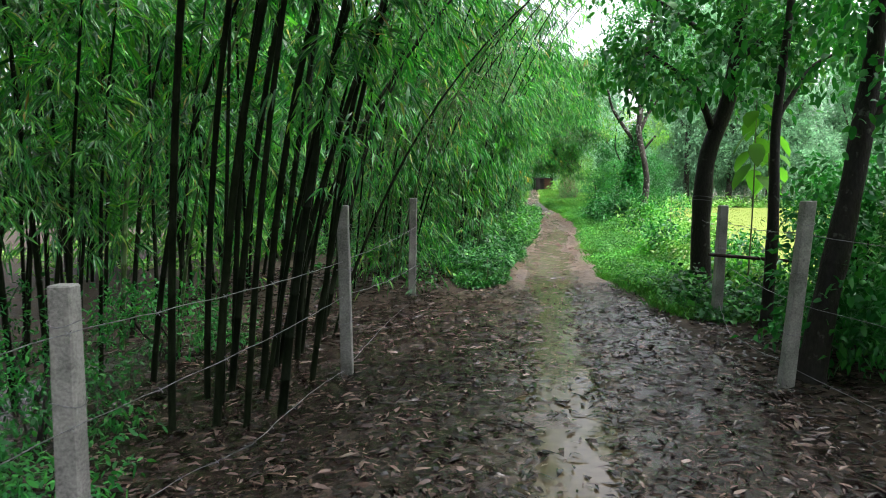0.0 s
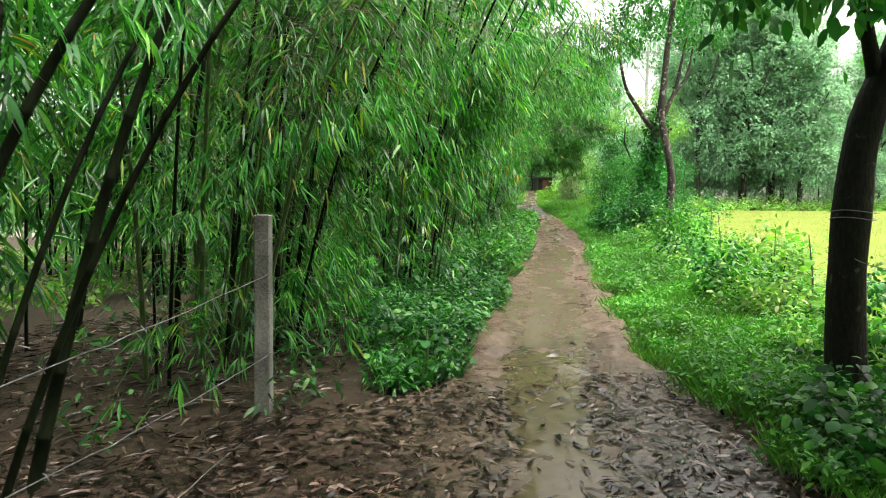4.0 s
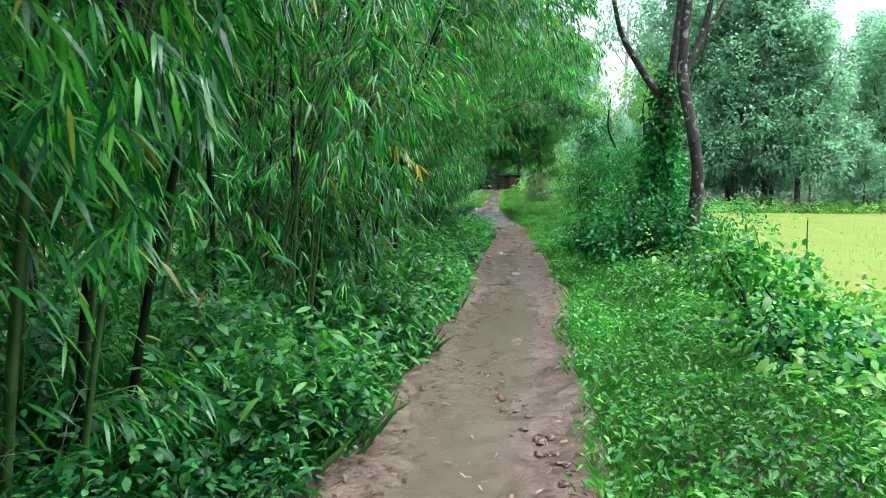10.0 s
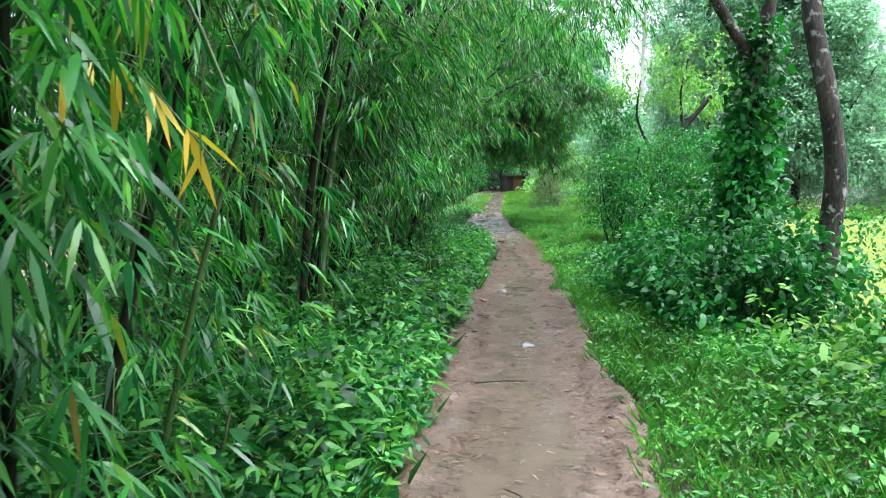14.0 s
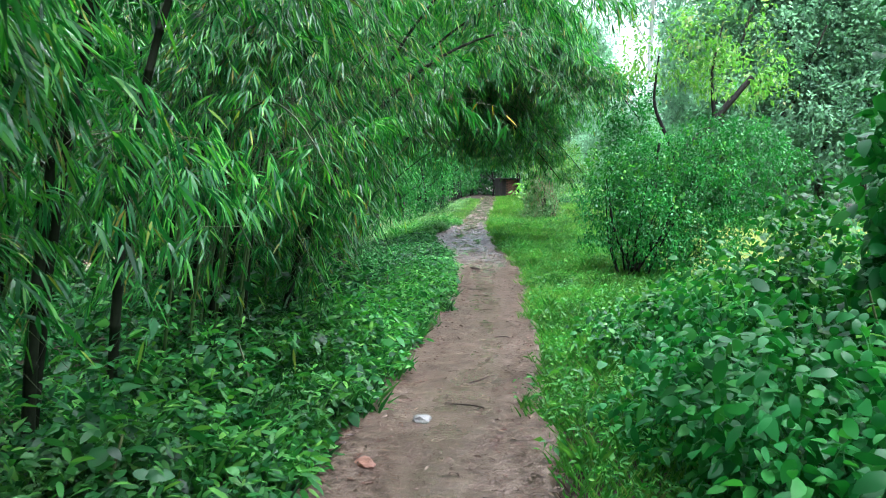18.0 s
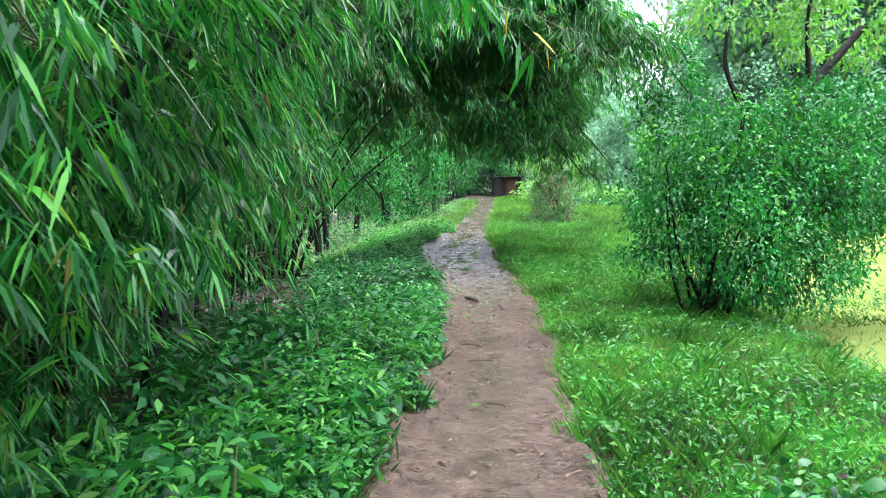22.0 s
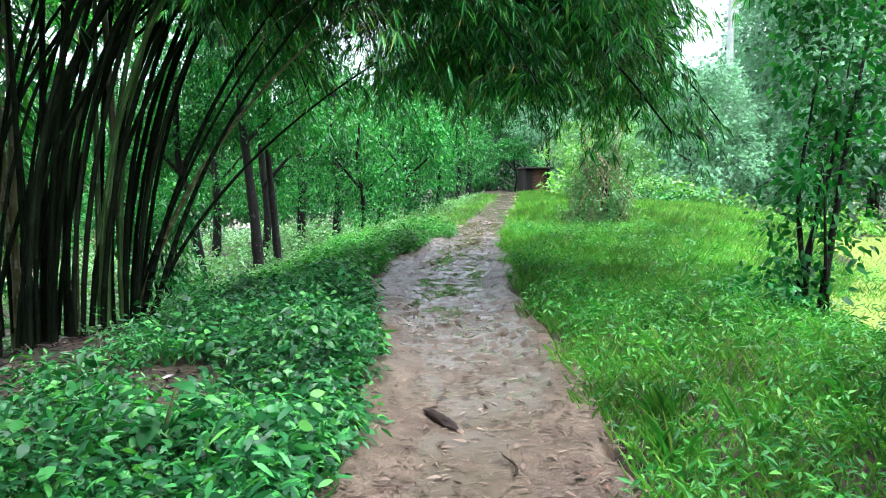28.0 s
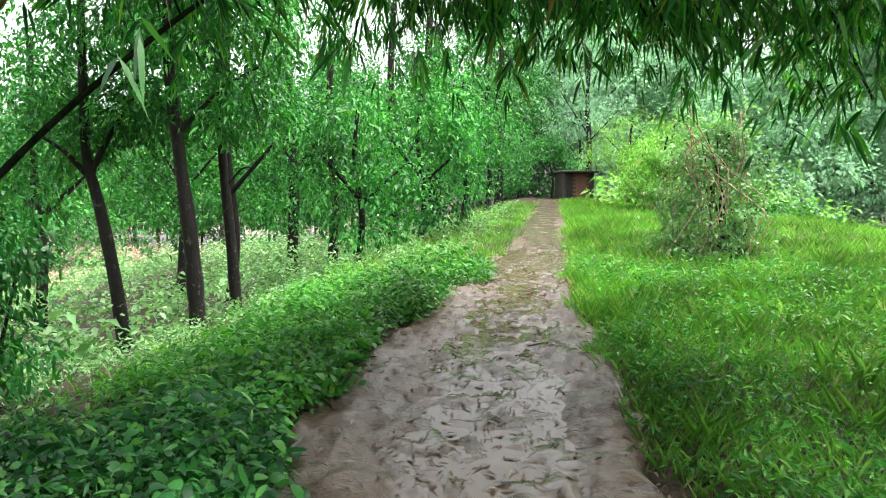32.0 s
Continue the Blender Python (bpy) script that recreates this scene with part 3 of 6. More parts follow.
def clump_leaves(clump, lp, ld, tw, rng, limit, size, near):
    P, D = np.concatenate(lp), np.concatenate(ld)
    lift = .2 + (.22 + .3 * vnoise(P[:, 0] * 1.3, P[:, 1] * 1.3, 48)) * smooth(17, 21, P[:, 1]) * (1 - .8 * smooth(26, 28, P[:, 1]) * smooth(34, 33, P[:, 1]))
    keep = corridor(P) & (P[:, 2] > ground_z(P[:, 0], P[:, 1]) + lift)
    keep &= corridor(P + D * .2)
    if limit is not None:
        keep &= limit(P)
    plume = 1.15 * vnoise(P[:, 1] * 1.35 + P[:, 0] * .8, P[:, 2] * 1.6 - P[:, 0] * .6, 43) + .7 * vnoise(P[:, 1] * 3.7 + P[:, 0] * 2.1, P[:, 2] * 3.3 - P[:, 0] * 1.9, 44)
    keep &= (plume > (.16 - .22 * smooth(9, 6, P[:, 1]) - .4 * smooth(33, 36, P[:, 1]) if near else -.5)) | (rng.uniform(0, 1, len(P)) < .1)
    high = P[:, 2] > 4.0
    # More high leaves stay near both ends, to shade what lies below
    share = np.where((P[:, 1] < 8.5) | (P[:, 1] > 31.0), .85, np.where(P[:, 2] > 5.0, .36, .55)) if near else 1.0
    keep &= ~high | (rng.uniform(0, 1, len(P)) < share)
    P, D, high = P[keep], D[keep], high[keep]
    k = len(P)
    U = unit(np.array([[0, 0, 1.0]]) + rng.normal(0, .55, (k, 3)))
    L = rng.uniform(.6, 1.25, k) * size * np.where(high, 1.5, 1)
    W = L * rng.uniform(.1, .15, k)
    o = P[:, 0] - centre(P[:, 1])
    fine = (P[:, 2] < 2.2) & (o > -2.4) & near
    chunks = []
    for sel, f in ((fine, True), (~fine, False)):
        if sel.any():
            chunks.append(leaf_arrays(P[sel], D[sel], U[sel], L[sel], W[sel], droop=.3, fine=f, fold=.2))
    tagged(mesh_np("crown", *merge(chunks), BAMBOO_LEAF, clump), kind="stuff")
    stations = [np.concatenate([t[c] for t in tw]) for c in range(4)]
    ok = near & np.all([corridor(q) for q in stations], 0)
    if limit is not None:
        ok &= limit(stations[3]) & limit(stations[2])
    if ok.any():
        tagged(mesh_np("branchwork", *twigs_arrays([q[ok] for q in stations], .0034), TWIG, clump), kind="stuff")


def culm_mesh(pts, rad, mat, clump, sides=6):
    """A jointed bamboo stem: a swelling at every joint."""
    if sides < 5:
        mesh_np("culm", *tube_arrays(pts[::2], rad[::2], sides), mat, clump, shade=True)
        return
    p = np.repeat(pts, 3, 0)
    step = np.gradient(pts, axis=0)
    p[0::3] -= step * .035
    p[2::3] += step * .035
    r = np.repeat(rad, 3)
    r[1::3] *= 1.2
    v, q = tube_arrays(p[1:-1], r[1:-1], sides)
    mesh_np("culm", v, q, mat, clump, shade=True)


def sprays(rng, A, dirh, bl, up, dr, fans, per, lp, ld, tw, hang):
    """Arching side twigs from A, with fans of leaves that hang from them."""
    m = len(A)
    Z = np.array([[0, 0, 1.0]])

    def along(u):
        return A + bl * (u * dirh + Z * (up * u - dr * u ** 2.2))
    tw.append([along(u) for u in (0, .35, .7, 1.0)])
    for u in np.linspace(.15, 1.0, fans):
        P = along(u + rng.uniform(-.06, .06, (m, 1))) + rng.normal(0, .09, (m, 3)) * (.4 + u)
        T = unit(dirh * .9 + Z * (up - 2.2 * dr * u ** 1.2) * .5 + rng.normal(0, .4, (m, 3)))
        side = unit(np.cross(T, Z) + 1e-4)
        for i, w in enumerate(np.linspace(-.85, .85, per)):
            lp.append(P + T * .03 * (per / 2 - abs(i - per / 2)))
            ld.append(unit(T + side * (w + rng.normal(0, .14, (m, 1))) - Z * (hang + rng.normal(0, .15, (m, 1)))))


def bamboo_clump(x, y, rx, ry, n, h, lean, label, leafy_from=.1, branches=34, bare=.0, mats=(CULM, CULM, CULM_GREEN), face=1.0, limit=None, fans=9, per=6, spread=1.0, seed=1, thick=.034, reach=1.0, size=.15, near=True, hang=.52, arches=(), top=1.15, fronds=0, slant=.12):
    rng = np.random.default_rng(seed)
    z0 = float(ground_z(x, y)) - .05
    clump = thing("bamboo_clump", x, y, z0, label, "bamboo", "bamboo clumps beside the path")
    lp, ld, tw = [], [], []
    for i in range(n):
        a, r = rng.uniform(0, 2 * np.pi), np.sqrt(rng.uniform(0, 1))
        bx, by = x + rx * r * np.cos(a), y + ry * r * np.sin(a)
        base = np.array([bx, by, float(ground_z(bx, by)) - .05])
        out = np.array([np.cos(a) * r * .45 + lean[0] + rng.normal(0, .25), np.sin(a) * r * .45 + lean[1] + rng.normal(0, .3)]) * spread
        hh = h * rng.uniform(.75, 1.1)
        s = np.linspace(0, 1, int(hh / .32))
        bend = rng.uniform(.18, .38)
        disp = (slant * s + bend * s ** 2.2) * hh
        wob = np.stack([.03 * np.sin(s * 9 + i), .03 * np.cos(s * 7 + 2 * i), 0 * s], 1)
        pts = base + np.stack([out[0] * disp, out[1] * disp, hh * (s - .22 * bend * np.hypot(*out) * s ** 3)], 1) + wob * s[:, None]
        culm_mesh(pts, thick * rng.uniform(.6, 1.2) * (1 - .75 * s), mats[int(rng.integers(len(mats)))], clump, 6 if near else 4)
        s0 = .5 if rng.uniform() < bare else leafy_from
        m = int(branches * (1 - s0) + 2)
        sb = s0 + (1 - s0) * rng.uniform(0, 1, m) ** top
        A = np.stack([np.interp(sb, s, pts[:, c]) for c in range(3)], 1)
        az = rng.uniform(0, 2 * np.pi, m)
        dirh = unit(np.stack([np.cos(az) + lean[0] * .9 * face, np.sin(az) + lean[1] * .5, 0 * az], 1))
        bl = rng.uniform(.35, 1.3, m)[:, None] * reach * (1.05 - .35 * sb[:, None])
        sprays(rng, A, dirh, bl, rng.uniform(.1, .6, m)[:, None], rng.uniform(.5, 1.15, m)[:, None], fans, per, lp, ld, tw, hang)
    arches = list(arches)
    for i in range(fronds):
        bx, by = x + rng.uniform(-.2, .8) * rx, y + rng.uniform(-1.1, 1.1) * ry
        tx, ty, tz = x + rng.uniform(.9, 1.9), by + rng.uniform(-.9, .9), rng.uniform(1.3, 3.0)
        arches.append(((bx, by, float(ground_z(bx, by)) - .05), (bx + rng.uniform(.3, .9), (by + ty) / 2, tz + rng.uniform(1.4, 2.4)), (tx, ty, tz), .014, 36))
    for (b, mid, tip, r, m) in arches:
        s = np.linspace(0, 1, 26)[:, None]
        b, mid, tip = (np.asarray(q, float) for q in (b, mid, tip))
        if mid.ndim == 2:
            pts = b * (1 - s) ** 3 + 3 * mid[0] * s * (1 - s) ** 2 + 3 * mid[1] * s ** 2 * (1 - s) + tip * s ** 3
        else:
            pts = b * (1 - s) ** 2 + 2 * mid * s * (1 - s) + tip * s ** 2
        s = s[:, 0]
        culm_mesh(pts, r * (1 - .7 * s), CULM_GREEN if r < .02 else mats[int(rng.choice(len(mats), p=[.7] + [.3 / (len(mats) - 1)] * (len(mats) - 1)))] if len(mats) > 1 else mats[0], clump)
        sb = .34 + .66 * rng.uniform(0, 1, m) ** .8
        A = np.stack([np.interp(sb, s, pts[:, c]) for c in range(3)], 1)
        az = rng.uniform(0, 2 * np.pi, m)
        dirh = unit(np.stack([np.cos(az) + .3, np.sin(az), 0 * az], 1))
        sprays(rng, A, dirh, rng.uniform(.35, 1.1, m)[:, None], rng.uniform(.0, .4, m)[:, None], rng.uniform(.6, 1.3, m)[:, None], fans, per, lp, ld, tw, .6)
    clump_leaves(clump, lp, ld, tw, rng, limit, size, near)
    return clump


def wall_limit(P):
    o = P[:, 0] - centre(P[:, 1])
    slope = .42 + .12 * smooth(17, 20, P[:, 1]) + .4 * smooth(26, 30, P[:, 1]) - .25 * smooth(5, 1, P[:, 1])
    back = .35 * smooth(21, 24, P[:, 1]) * smooth(28, 26, P[:, 1]) * smooth(2.8, 1.3, P[:, 2]) + .42 * np.maximum(0, P[:, 1] - 31.4) * smooth(5.2, 4.0, P[:, 2])
    return o < -back - 1.05 - 1.05 * smooth(10.6, 9.6, P[:, 1]) + .5 * smooth(8, 6, P[:, 1]) + slope * np.maximum(0, P[:, 2] - 1.0) + .6 * smooth(17, 20, P[:, 1]) * np.maximum(0, P[:, 2] - 3.4) + .34 * vnoise(P[:, 1] * .9, P[:, 2] * 1.0, 41) + .2 * vnoise(P[:, 1] * 2.6, P[:, 2] * 2.4, 45)


def arch_limit(P):
    """Arch outline fitted to the camera's view: head room over the track, lower past its edge."""
    h = P[:, 2] - path_z(P[:, 1])
    o = P[:, 0] - centre(P[:, 1])
    floor_ = 1.66 - .3 * smooth(1.0, 2.0, o) + .42 * vnoise(P[:, 0] * 1.5, P[:, 1] * 1.5, 42) + .2 * vnoise(P[:, 0] * 4, P[:, 1] * 4, 46) + .5 * smooth(38.8, 38.0, P[:, 1])
    fringe = .3 * (1 + vnoise(P[:, 0] * 37, P[:, 1] * 41 + P[:, 2] * 29, 47))
    out = o < 2.5 + .4 * smooth(2.6, 2.0, h) + .9 * smooth(2.7, 3.2, h) + 3.0 * smooth(3.8, 4.6, h)
    return (h > np.maximum(floor_, 1.2) + fringe + 1.6 * smooth(-1.8, -3.2, o)) & out


L1 = "tall dark bamboo clump with bare lower culms and drooping leaves"
L2 = "dense green bamboo clump with leaves hanging to the weeds"
L3 = "large bamboo clump with thick bare culms arching over the path"
L4 = "added bamboo clump behind the front row, blocking light"
G2 = (CULM, CULM, CULM_GREEN)
# Arches bending back over the start are unseen, added to shade it
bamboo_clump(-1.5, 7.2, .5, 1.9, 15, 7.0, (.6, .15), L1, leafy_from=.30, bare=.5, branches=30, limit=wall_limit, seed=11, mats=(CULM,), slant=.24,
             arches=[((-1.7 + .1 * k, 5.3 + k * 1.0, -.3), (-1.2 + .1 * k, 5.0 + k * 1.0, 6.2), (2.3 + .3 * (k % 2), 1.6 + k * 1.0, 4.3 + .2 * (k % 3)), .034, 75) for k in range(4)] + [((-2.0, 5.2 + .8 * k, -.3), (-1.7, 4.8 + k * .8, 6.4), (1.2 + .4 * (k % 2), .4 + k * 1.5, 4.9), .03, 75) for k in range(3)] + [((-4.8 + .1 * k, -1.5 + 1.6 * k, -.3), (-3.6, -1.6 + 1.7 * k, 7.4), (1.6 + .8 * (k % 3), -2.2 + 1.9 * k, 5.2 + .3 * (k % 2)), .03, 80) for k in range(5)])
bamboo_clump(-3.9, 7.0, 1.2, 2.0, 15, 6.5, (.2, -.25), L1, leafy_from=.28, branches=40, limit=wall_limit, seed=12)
bamboo_clump(-1.15, 11.9, .7, 1.5, 24, 7.0, (.6, -.15), L2, leafy_from=.06, branches=37, limit=wall_limit, seed=13, fronds=9, thick=.023)
bamboo_clump(.1, 15.4, .8, 1.7, 25, 7.0, (.55, -.05), L2, leafy_from=.05, branches=44, limit=wall_limit, seed=14, fronds=9, thick=.023, mats=G2)
bamboo_clump(.85, 19.9, .8, 1.8, 25, 7.0, (.55, -.05), L2, leafy_from=.05, branches=44, limit=wall_limit, seed=15, fronds=9, thick=.023, mats=G2)
bamboo_clump(1.35, 24.4, .8, 1.8, 20, 7.2, (.55, 0), L2, leafy_from=.05, branches=37, limit=wall_limit, seed=16, size=.13, fronds=5, thick=.023, mats=G2,
             arches=[((1.9, 22.6 + k, 0), (2.0, 22.6 + k * 1.1, 5.2), (4.3 + .35 * (k % 2), 23 + k * 1.2, 4.0 + .3 * (k % 3)), .034, 55) for k in range(5)] + [((1.8, 22.8 + k, 0), (2.4, 22.8 + k * 1.1, 7.0), (5.1 + .4 * (k % 2), 22.6 + k * 1.5, 4.8 + .3 * (k % 2)), .03, 110) for k in range(4)])
bamboo_clump(1.75, 29.2, .8, 1.7, 22, 7.5, (.7, .1), L2, leafy_from=.10, branches=39, limit=wall_limit, seed=17, size=.13, fronds=8, thick=.023, mats=G2,
             arches=[((2.6, 30.5, 0), (2.9, 31.5, 3.4), (5.6, 33.0, 4.6), .036, 50), ((2.5, 28.8, 0), (3.0, 29.0, 3.0), (5.2, 31.0, 3.6), .036, 46)] + [((1.9, 27.8 + .6 * k, 0), (1.8, 28 + .6 * k, 4.6), (3.1 + .3 * (k % 3), 28.4 + .8 * k, 2.5 + .35 * (k % 3)), .026, 55) for k in range(6)] + [((1.9, 27.6 + .5 * k, 0), (2.2 + .1 * (k % 2), 27.8 + .6 * k, 3.0 + .3 * (k % 3)), (3.15 + .16 * (k % 3), 28.0 + .75 * k, .75 + .3 * (k % 3)), .014, 34) for k in range(7)] + [((2.0, 28.6 + .6 * k, 0), (3.0, 29 + .7 * k, 7.0), (5.9 + .4 * (k % 2), 28.8 + 1.3 * k, 4.5 + .25 * (k % 3)), .03, 115) for k in range(4)])
ra = np.random.default_rng(44)
ARCH = []


def arch_group(n, base, tip_lo, tip_hi, rise, radius, leaves):
    """Culms that rise from about base and bend over to tips between two corners."""
    for _ in range(n):
        bx, by = base[0] + ra.choice((-.85, -.2, .4)) + ra.normal(0, .1), base[1] + ra.uniform(-.8, .8)
        tip = tuple(ra.uniform(lo, hi) for lo, hi in zip(tip_lo, tip_hi))
        dx, dy, top = tip[0] - bx, tip[1] - by, tip[2] + ra.uniform(*rise)
        bends = ((bx + ra.uniform(-.05, .06) * dx, by + .1 * dy, .8 * top), (bx + ra.uniform(.45, .65) * dx, by + .6 * dy, top + 1.0))
        ARCH.append(((bx, by, -.4), bends, tip, ra.uniform(*radius), leaves))


arch_group(7, (1.0, 40.6), (4.4, 37.8, 2.3), (7.6, 44.6, 3.9), (1.4, 2.8), (.022, .036), 220)
arch_group(4, (1.3, 40.5), (4.1, 40.4, 2.35), (6.5, 42.6, 2.8), (1.8, 2.8), (.022, .032), 210)
arch_group(4, (.7, 40.9), (5.6, 39.7, 2.2), (7.6, 41.6, 2.8), (2.2, 3.2), (.022, .032), 140)
arch_group(3, (1.5, 40.6), (2.6, 38.9, 2.2), (4.7, 41.6, 2.9), (1.4, 2.2), (.02, .03), 160)
arch_group(3, (1.0, 40.7), (6.2, 39.4, 2.8), (7.5, 42.0, 3.5), (2.6, 3.6), (.026, .036), 165)
arch_group(3, (1.0, 40.7), (7.0, 39.8, 3.3), (8.7, 42.0, 4.3), (2.6, 3.6), (.026, .036), 165)
arch_group(3, (1.4, 40.8), (6.9, 40.4, 1.8), (8.3, 42.2, 2.4), (3.0, 4.2), (.026, .04), 175)
arch_group(6, (.6, 40.8), (5.6, 39.5, 4.6), (10.2, 42.5, 6.4), (2.5, 4.0), (.03, .04), 175)
arch_group(5, (1.0, 40.7), (7.4, 39.3, 3.3), (9.4, 42.0, 4.6), (2.4, 3.4), (.026, .036), 165)
arch_group(5, (1.2, 40.8), (6.4, 41.6, 2.5), (8.6, 44.4, 3.5), (2.6, 3.8), (.024, .034), 190)
for k in range(5):
    ARCH.append(((1.55 + .09 * k, 40.75 - .08 * k, -.4), (2.1 + .05 * k, 40.6, 1.3 + .35 * (k % 3)), (3.3 + .28 * ((k * 3) % 5), 40.0 + .3 * (k % 4), 2.7 + .4 * (k % 3)), .03 + .004 * (k % 3), 26))
bamboo_clump(.75, 40.8, 1.0, .65, 13, 9.0, (.05, .0), L3, leafy_from=.48, branches=52, limit=arch_limit, seed=18, spread=.8, thick=.047, mats=(CULM, CULM, CULM_PALE, CULM_GREEN), reach=1.2, arches=ARCH, hang=.9, size=.15, per=6, fans=7)
bamboo_clump(1.35, 33.2, .6, .9, 14, 6.5, (.6, -.25), L2, leafy_from=.06, branches=50, limit=wall_limit, seed=19, size=.13, fronds=7, thick=.023, mats=G2,
             arches=[((1.6 + .12 * k, 32.6 + .2 * k, -.1), (2.0 + .1 * k, 32.4 + .2 * k, 3.4 + .2 * (k % 3)), (3.0 + .2 * (k % 3), 32.0 + .35 * k, .9 + .35 * (k % 4)), .02, 40) for k in range(7)] + [((1.5 + .1 * k, 32.9 + .2 * k, -.1), (2.2, 33.0 + .3 * k, 7.2), (5.4 + .5 * (k % 3), 32.6 + 1.1 * k, 4.5 + .2 * (k % 3)), .03, 110) for k in range(4)])
# Added back rows, mostly hidden, keep light out of the bamboo wall
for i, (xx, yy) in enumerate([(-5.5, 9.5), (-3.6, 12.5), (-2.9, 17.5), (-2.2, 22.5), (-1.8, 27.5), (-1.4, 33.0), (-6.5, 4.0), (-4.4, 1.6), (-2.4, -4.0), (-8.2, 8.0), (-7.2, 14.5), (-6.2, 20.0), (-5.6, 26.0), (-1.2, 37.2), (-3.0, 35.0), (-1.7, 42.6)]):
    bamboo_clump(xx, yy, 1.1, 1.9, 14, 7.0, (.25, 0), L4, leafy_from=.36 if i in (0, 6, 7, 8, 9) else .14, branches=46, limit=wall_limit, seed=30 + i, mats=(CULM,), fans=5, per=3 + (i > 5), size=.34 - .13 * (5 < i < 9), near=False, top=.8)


# ---- trees ----
def crown_leaves(rng, blobs, clusters, per, size, aspect, mat, parent, droop=.3, fine=False, hang=.35, name="crown", keep=None, gaps=True):
    """Leaves in twig-end clusters through the outer part of several uneven blobs (x, y, z, rx, ry, rz)."""
    b = np.asarray(blobs, float)
    vol = b[:, 3] * b[:, 4] * b[:, 5]
    pick = rng.choice(len(b), clusters, p=vol ** .8 / (vol ** .8).sum())
    d = unit(rng.normal(0, 1, (clusters, 3)))
    r = rng.uniform(.15, 1, (clusters, 1)) ** .45
    wob = 1 + .3 * vnoise(d[:, 0] * 2.2 + pick * 7, d[:, 1] * 2.2 + d[:, 2] * 1.7, 51)[:, None]
    c = b[pick, :3] + d * r * b[pick, 3:] * wob
    full = (vnoise(c[:, 0] * 2.1 + c[:, 2] * 1.3, c[:, 1] * 2.1 - c[:, 2] * 1.7, 52) + .5 * vnoise(c[:, 0] * 4.7 - c[:, 2] * 3.1, c[:, 1] * 4.3 + c[:, 2] * 2.9, 53) > -.3) | (rng.uniform(0, 1, clusters) < .12)
    if gaps:
        c, d = c[full], d[full]
    P = np.repeat(c, per, 0) + rng.normal(0, size * .9, (len(c) * per, 3))
    D = unit(np.repeat(d, per, 0) * .5 + rng.normal(0, .75, (len(P), 3)) + np.array([[0, 0, -hang]]))
    ok = P[:, 2] > ground_z(P[:, 0], P[:, 1]) + .03
    ok &= corridor(P, 2.2)
    if keep is not None:
        ok &= keep(P)
    P, D = P[ok], D[ok]
    k = len(P)
    U = unit(np.array([[0, 0, 1.0]]) + rng.normal(0, .75, (k, 3)))
    L = size * rng.uniform(.65, 1.3, k)
    V, F = leaf_arrays(P, D, U, L, L * aspect * rng.uniform(.85, 1.15, k), droop, fine, .18, True)
    return tagged(mesh_np(name, V, F, mat, parent, shade=fine), kind="stuff")


def limb(name, pts, r0, r1, mat, parent, sides=9, rough_=.08, seed=0):
    p = np.asarray(pts, float)
    t = np.linspace(0, 1, len(p))
    s = np.linspace(0, 1, max(8, len(p) * 5))
    q = np.stack([np.interp(s, t, p[:, c]) for c in range(3)], 1)
    for _ in range(3):
        q[1:-1] = (q[:-2] + q[1:-1] * 2 + q[2:]) / 4
    rad = (r0 + (r1 - r0) * s) * (1 + rough_ * vnoise(s * 14, s * 0 + seed, 61))
    rad[0] *= 1.25
    v, f = tube_arrays(q, rad, sides)
    v += rough_ * .25 * r0 * np.stack([vnoise(v[:, 2] * 9, v[:, 0] * 20, 62), vnoise(v[:, 2] * 9, v[:, 1] * 20, 63), 0 * v[:, 0]], 1)
    return mesh_np(name, v, f, mat, parent, shade=True)


def tree(name, x, y, label, trunk, limbs, r0, blobs, clusters, per, size, aspect=.5, leaf=None, bark=None, category="tree", seed=1, r1=.5, group="", **kw):
    """trunk and limbs are polylines relative to the foot; blobs too."""
    rng = np.random.default_rng(seed)
    z = float(ground_z(x, y)) - .06
    foot = np.array([x, y, z])
    t = thing(name, x, y, z, label, category, group)
    bark = bark or BARK
    limb("trunk", foot + np.asarray(trunk, float), r0, r0 * r1, bark, t, 10, seed=seed)
    for k, (pl, r) in enumerate(limbs):
        limb("branch", foot + np.asarray(pl, float), r, r * .35, bark, t, 7, seed=seed + k)
    bl = np.asarray(blobs, float).copy()
    bl[:, :3] += foot
    crown_leaves(rng, bl, clusters, per, size, aspect, leaf or TREE_LEAF, t, **kw)
    return t


def shrub(x, y, label, blobs, clusters, per, size, aspect, leaf, seed, name="shrub", category="shrub", stems=5, fine=True, hang=.1, group="shrubs beside the path"):
    rng = np.random.default_rng(seed)
    z = float(ground_z(x, y)) - .04
    t = thing(name, x, y, z, label, category, group)
    b = np.asarray(blobs, float).copy()
    b[:, :3] += (x, y, z)
    for i in range(stems):
        k = b[i % len(b)]
        top = k[:3] + rng.normal(0, .3, 3) * k[3:]
        foot = np.array([x, y, z]) + np.array([rng.normal(0, .12), rng.normal(0, .12), 0])
        mid = (foot + top) / 2 + rng.normal(0, .08, 3)
        limb("stem", [foot, mid, top], .018 + .008 * np.abs(top[2] - z), .006, BARK, t, 5, seed=seed + i)
    crown_leaves(rng, b, clusters, per, size, aspect, leaf, t, .25, fine, hang)
    return t


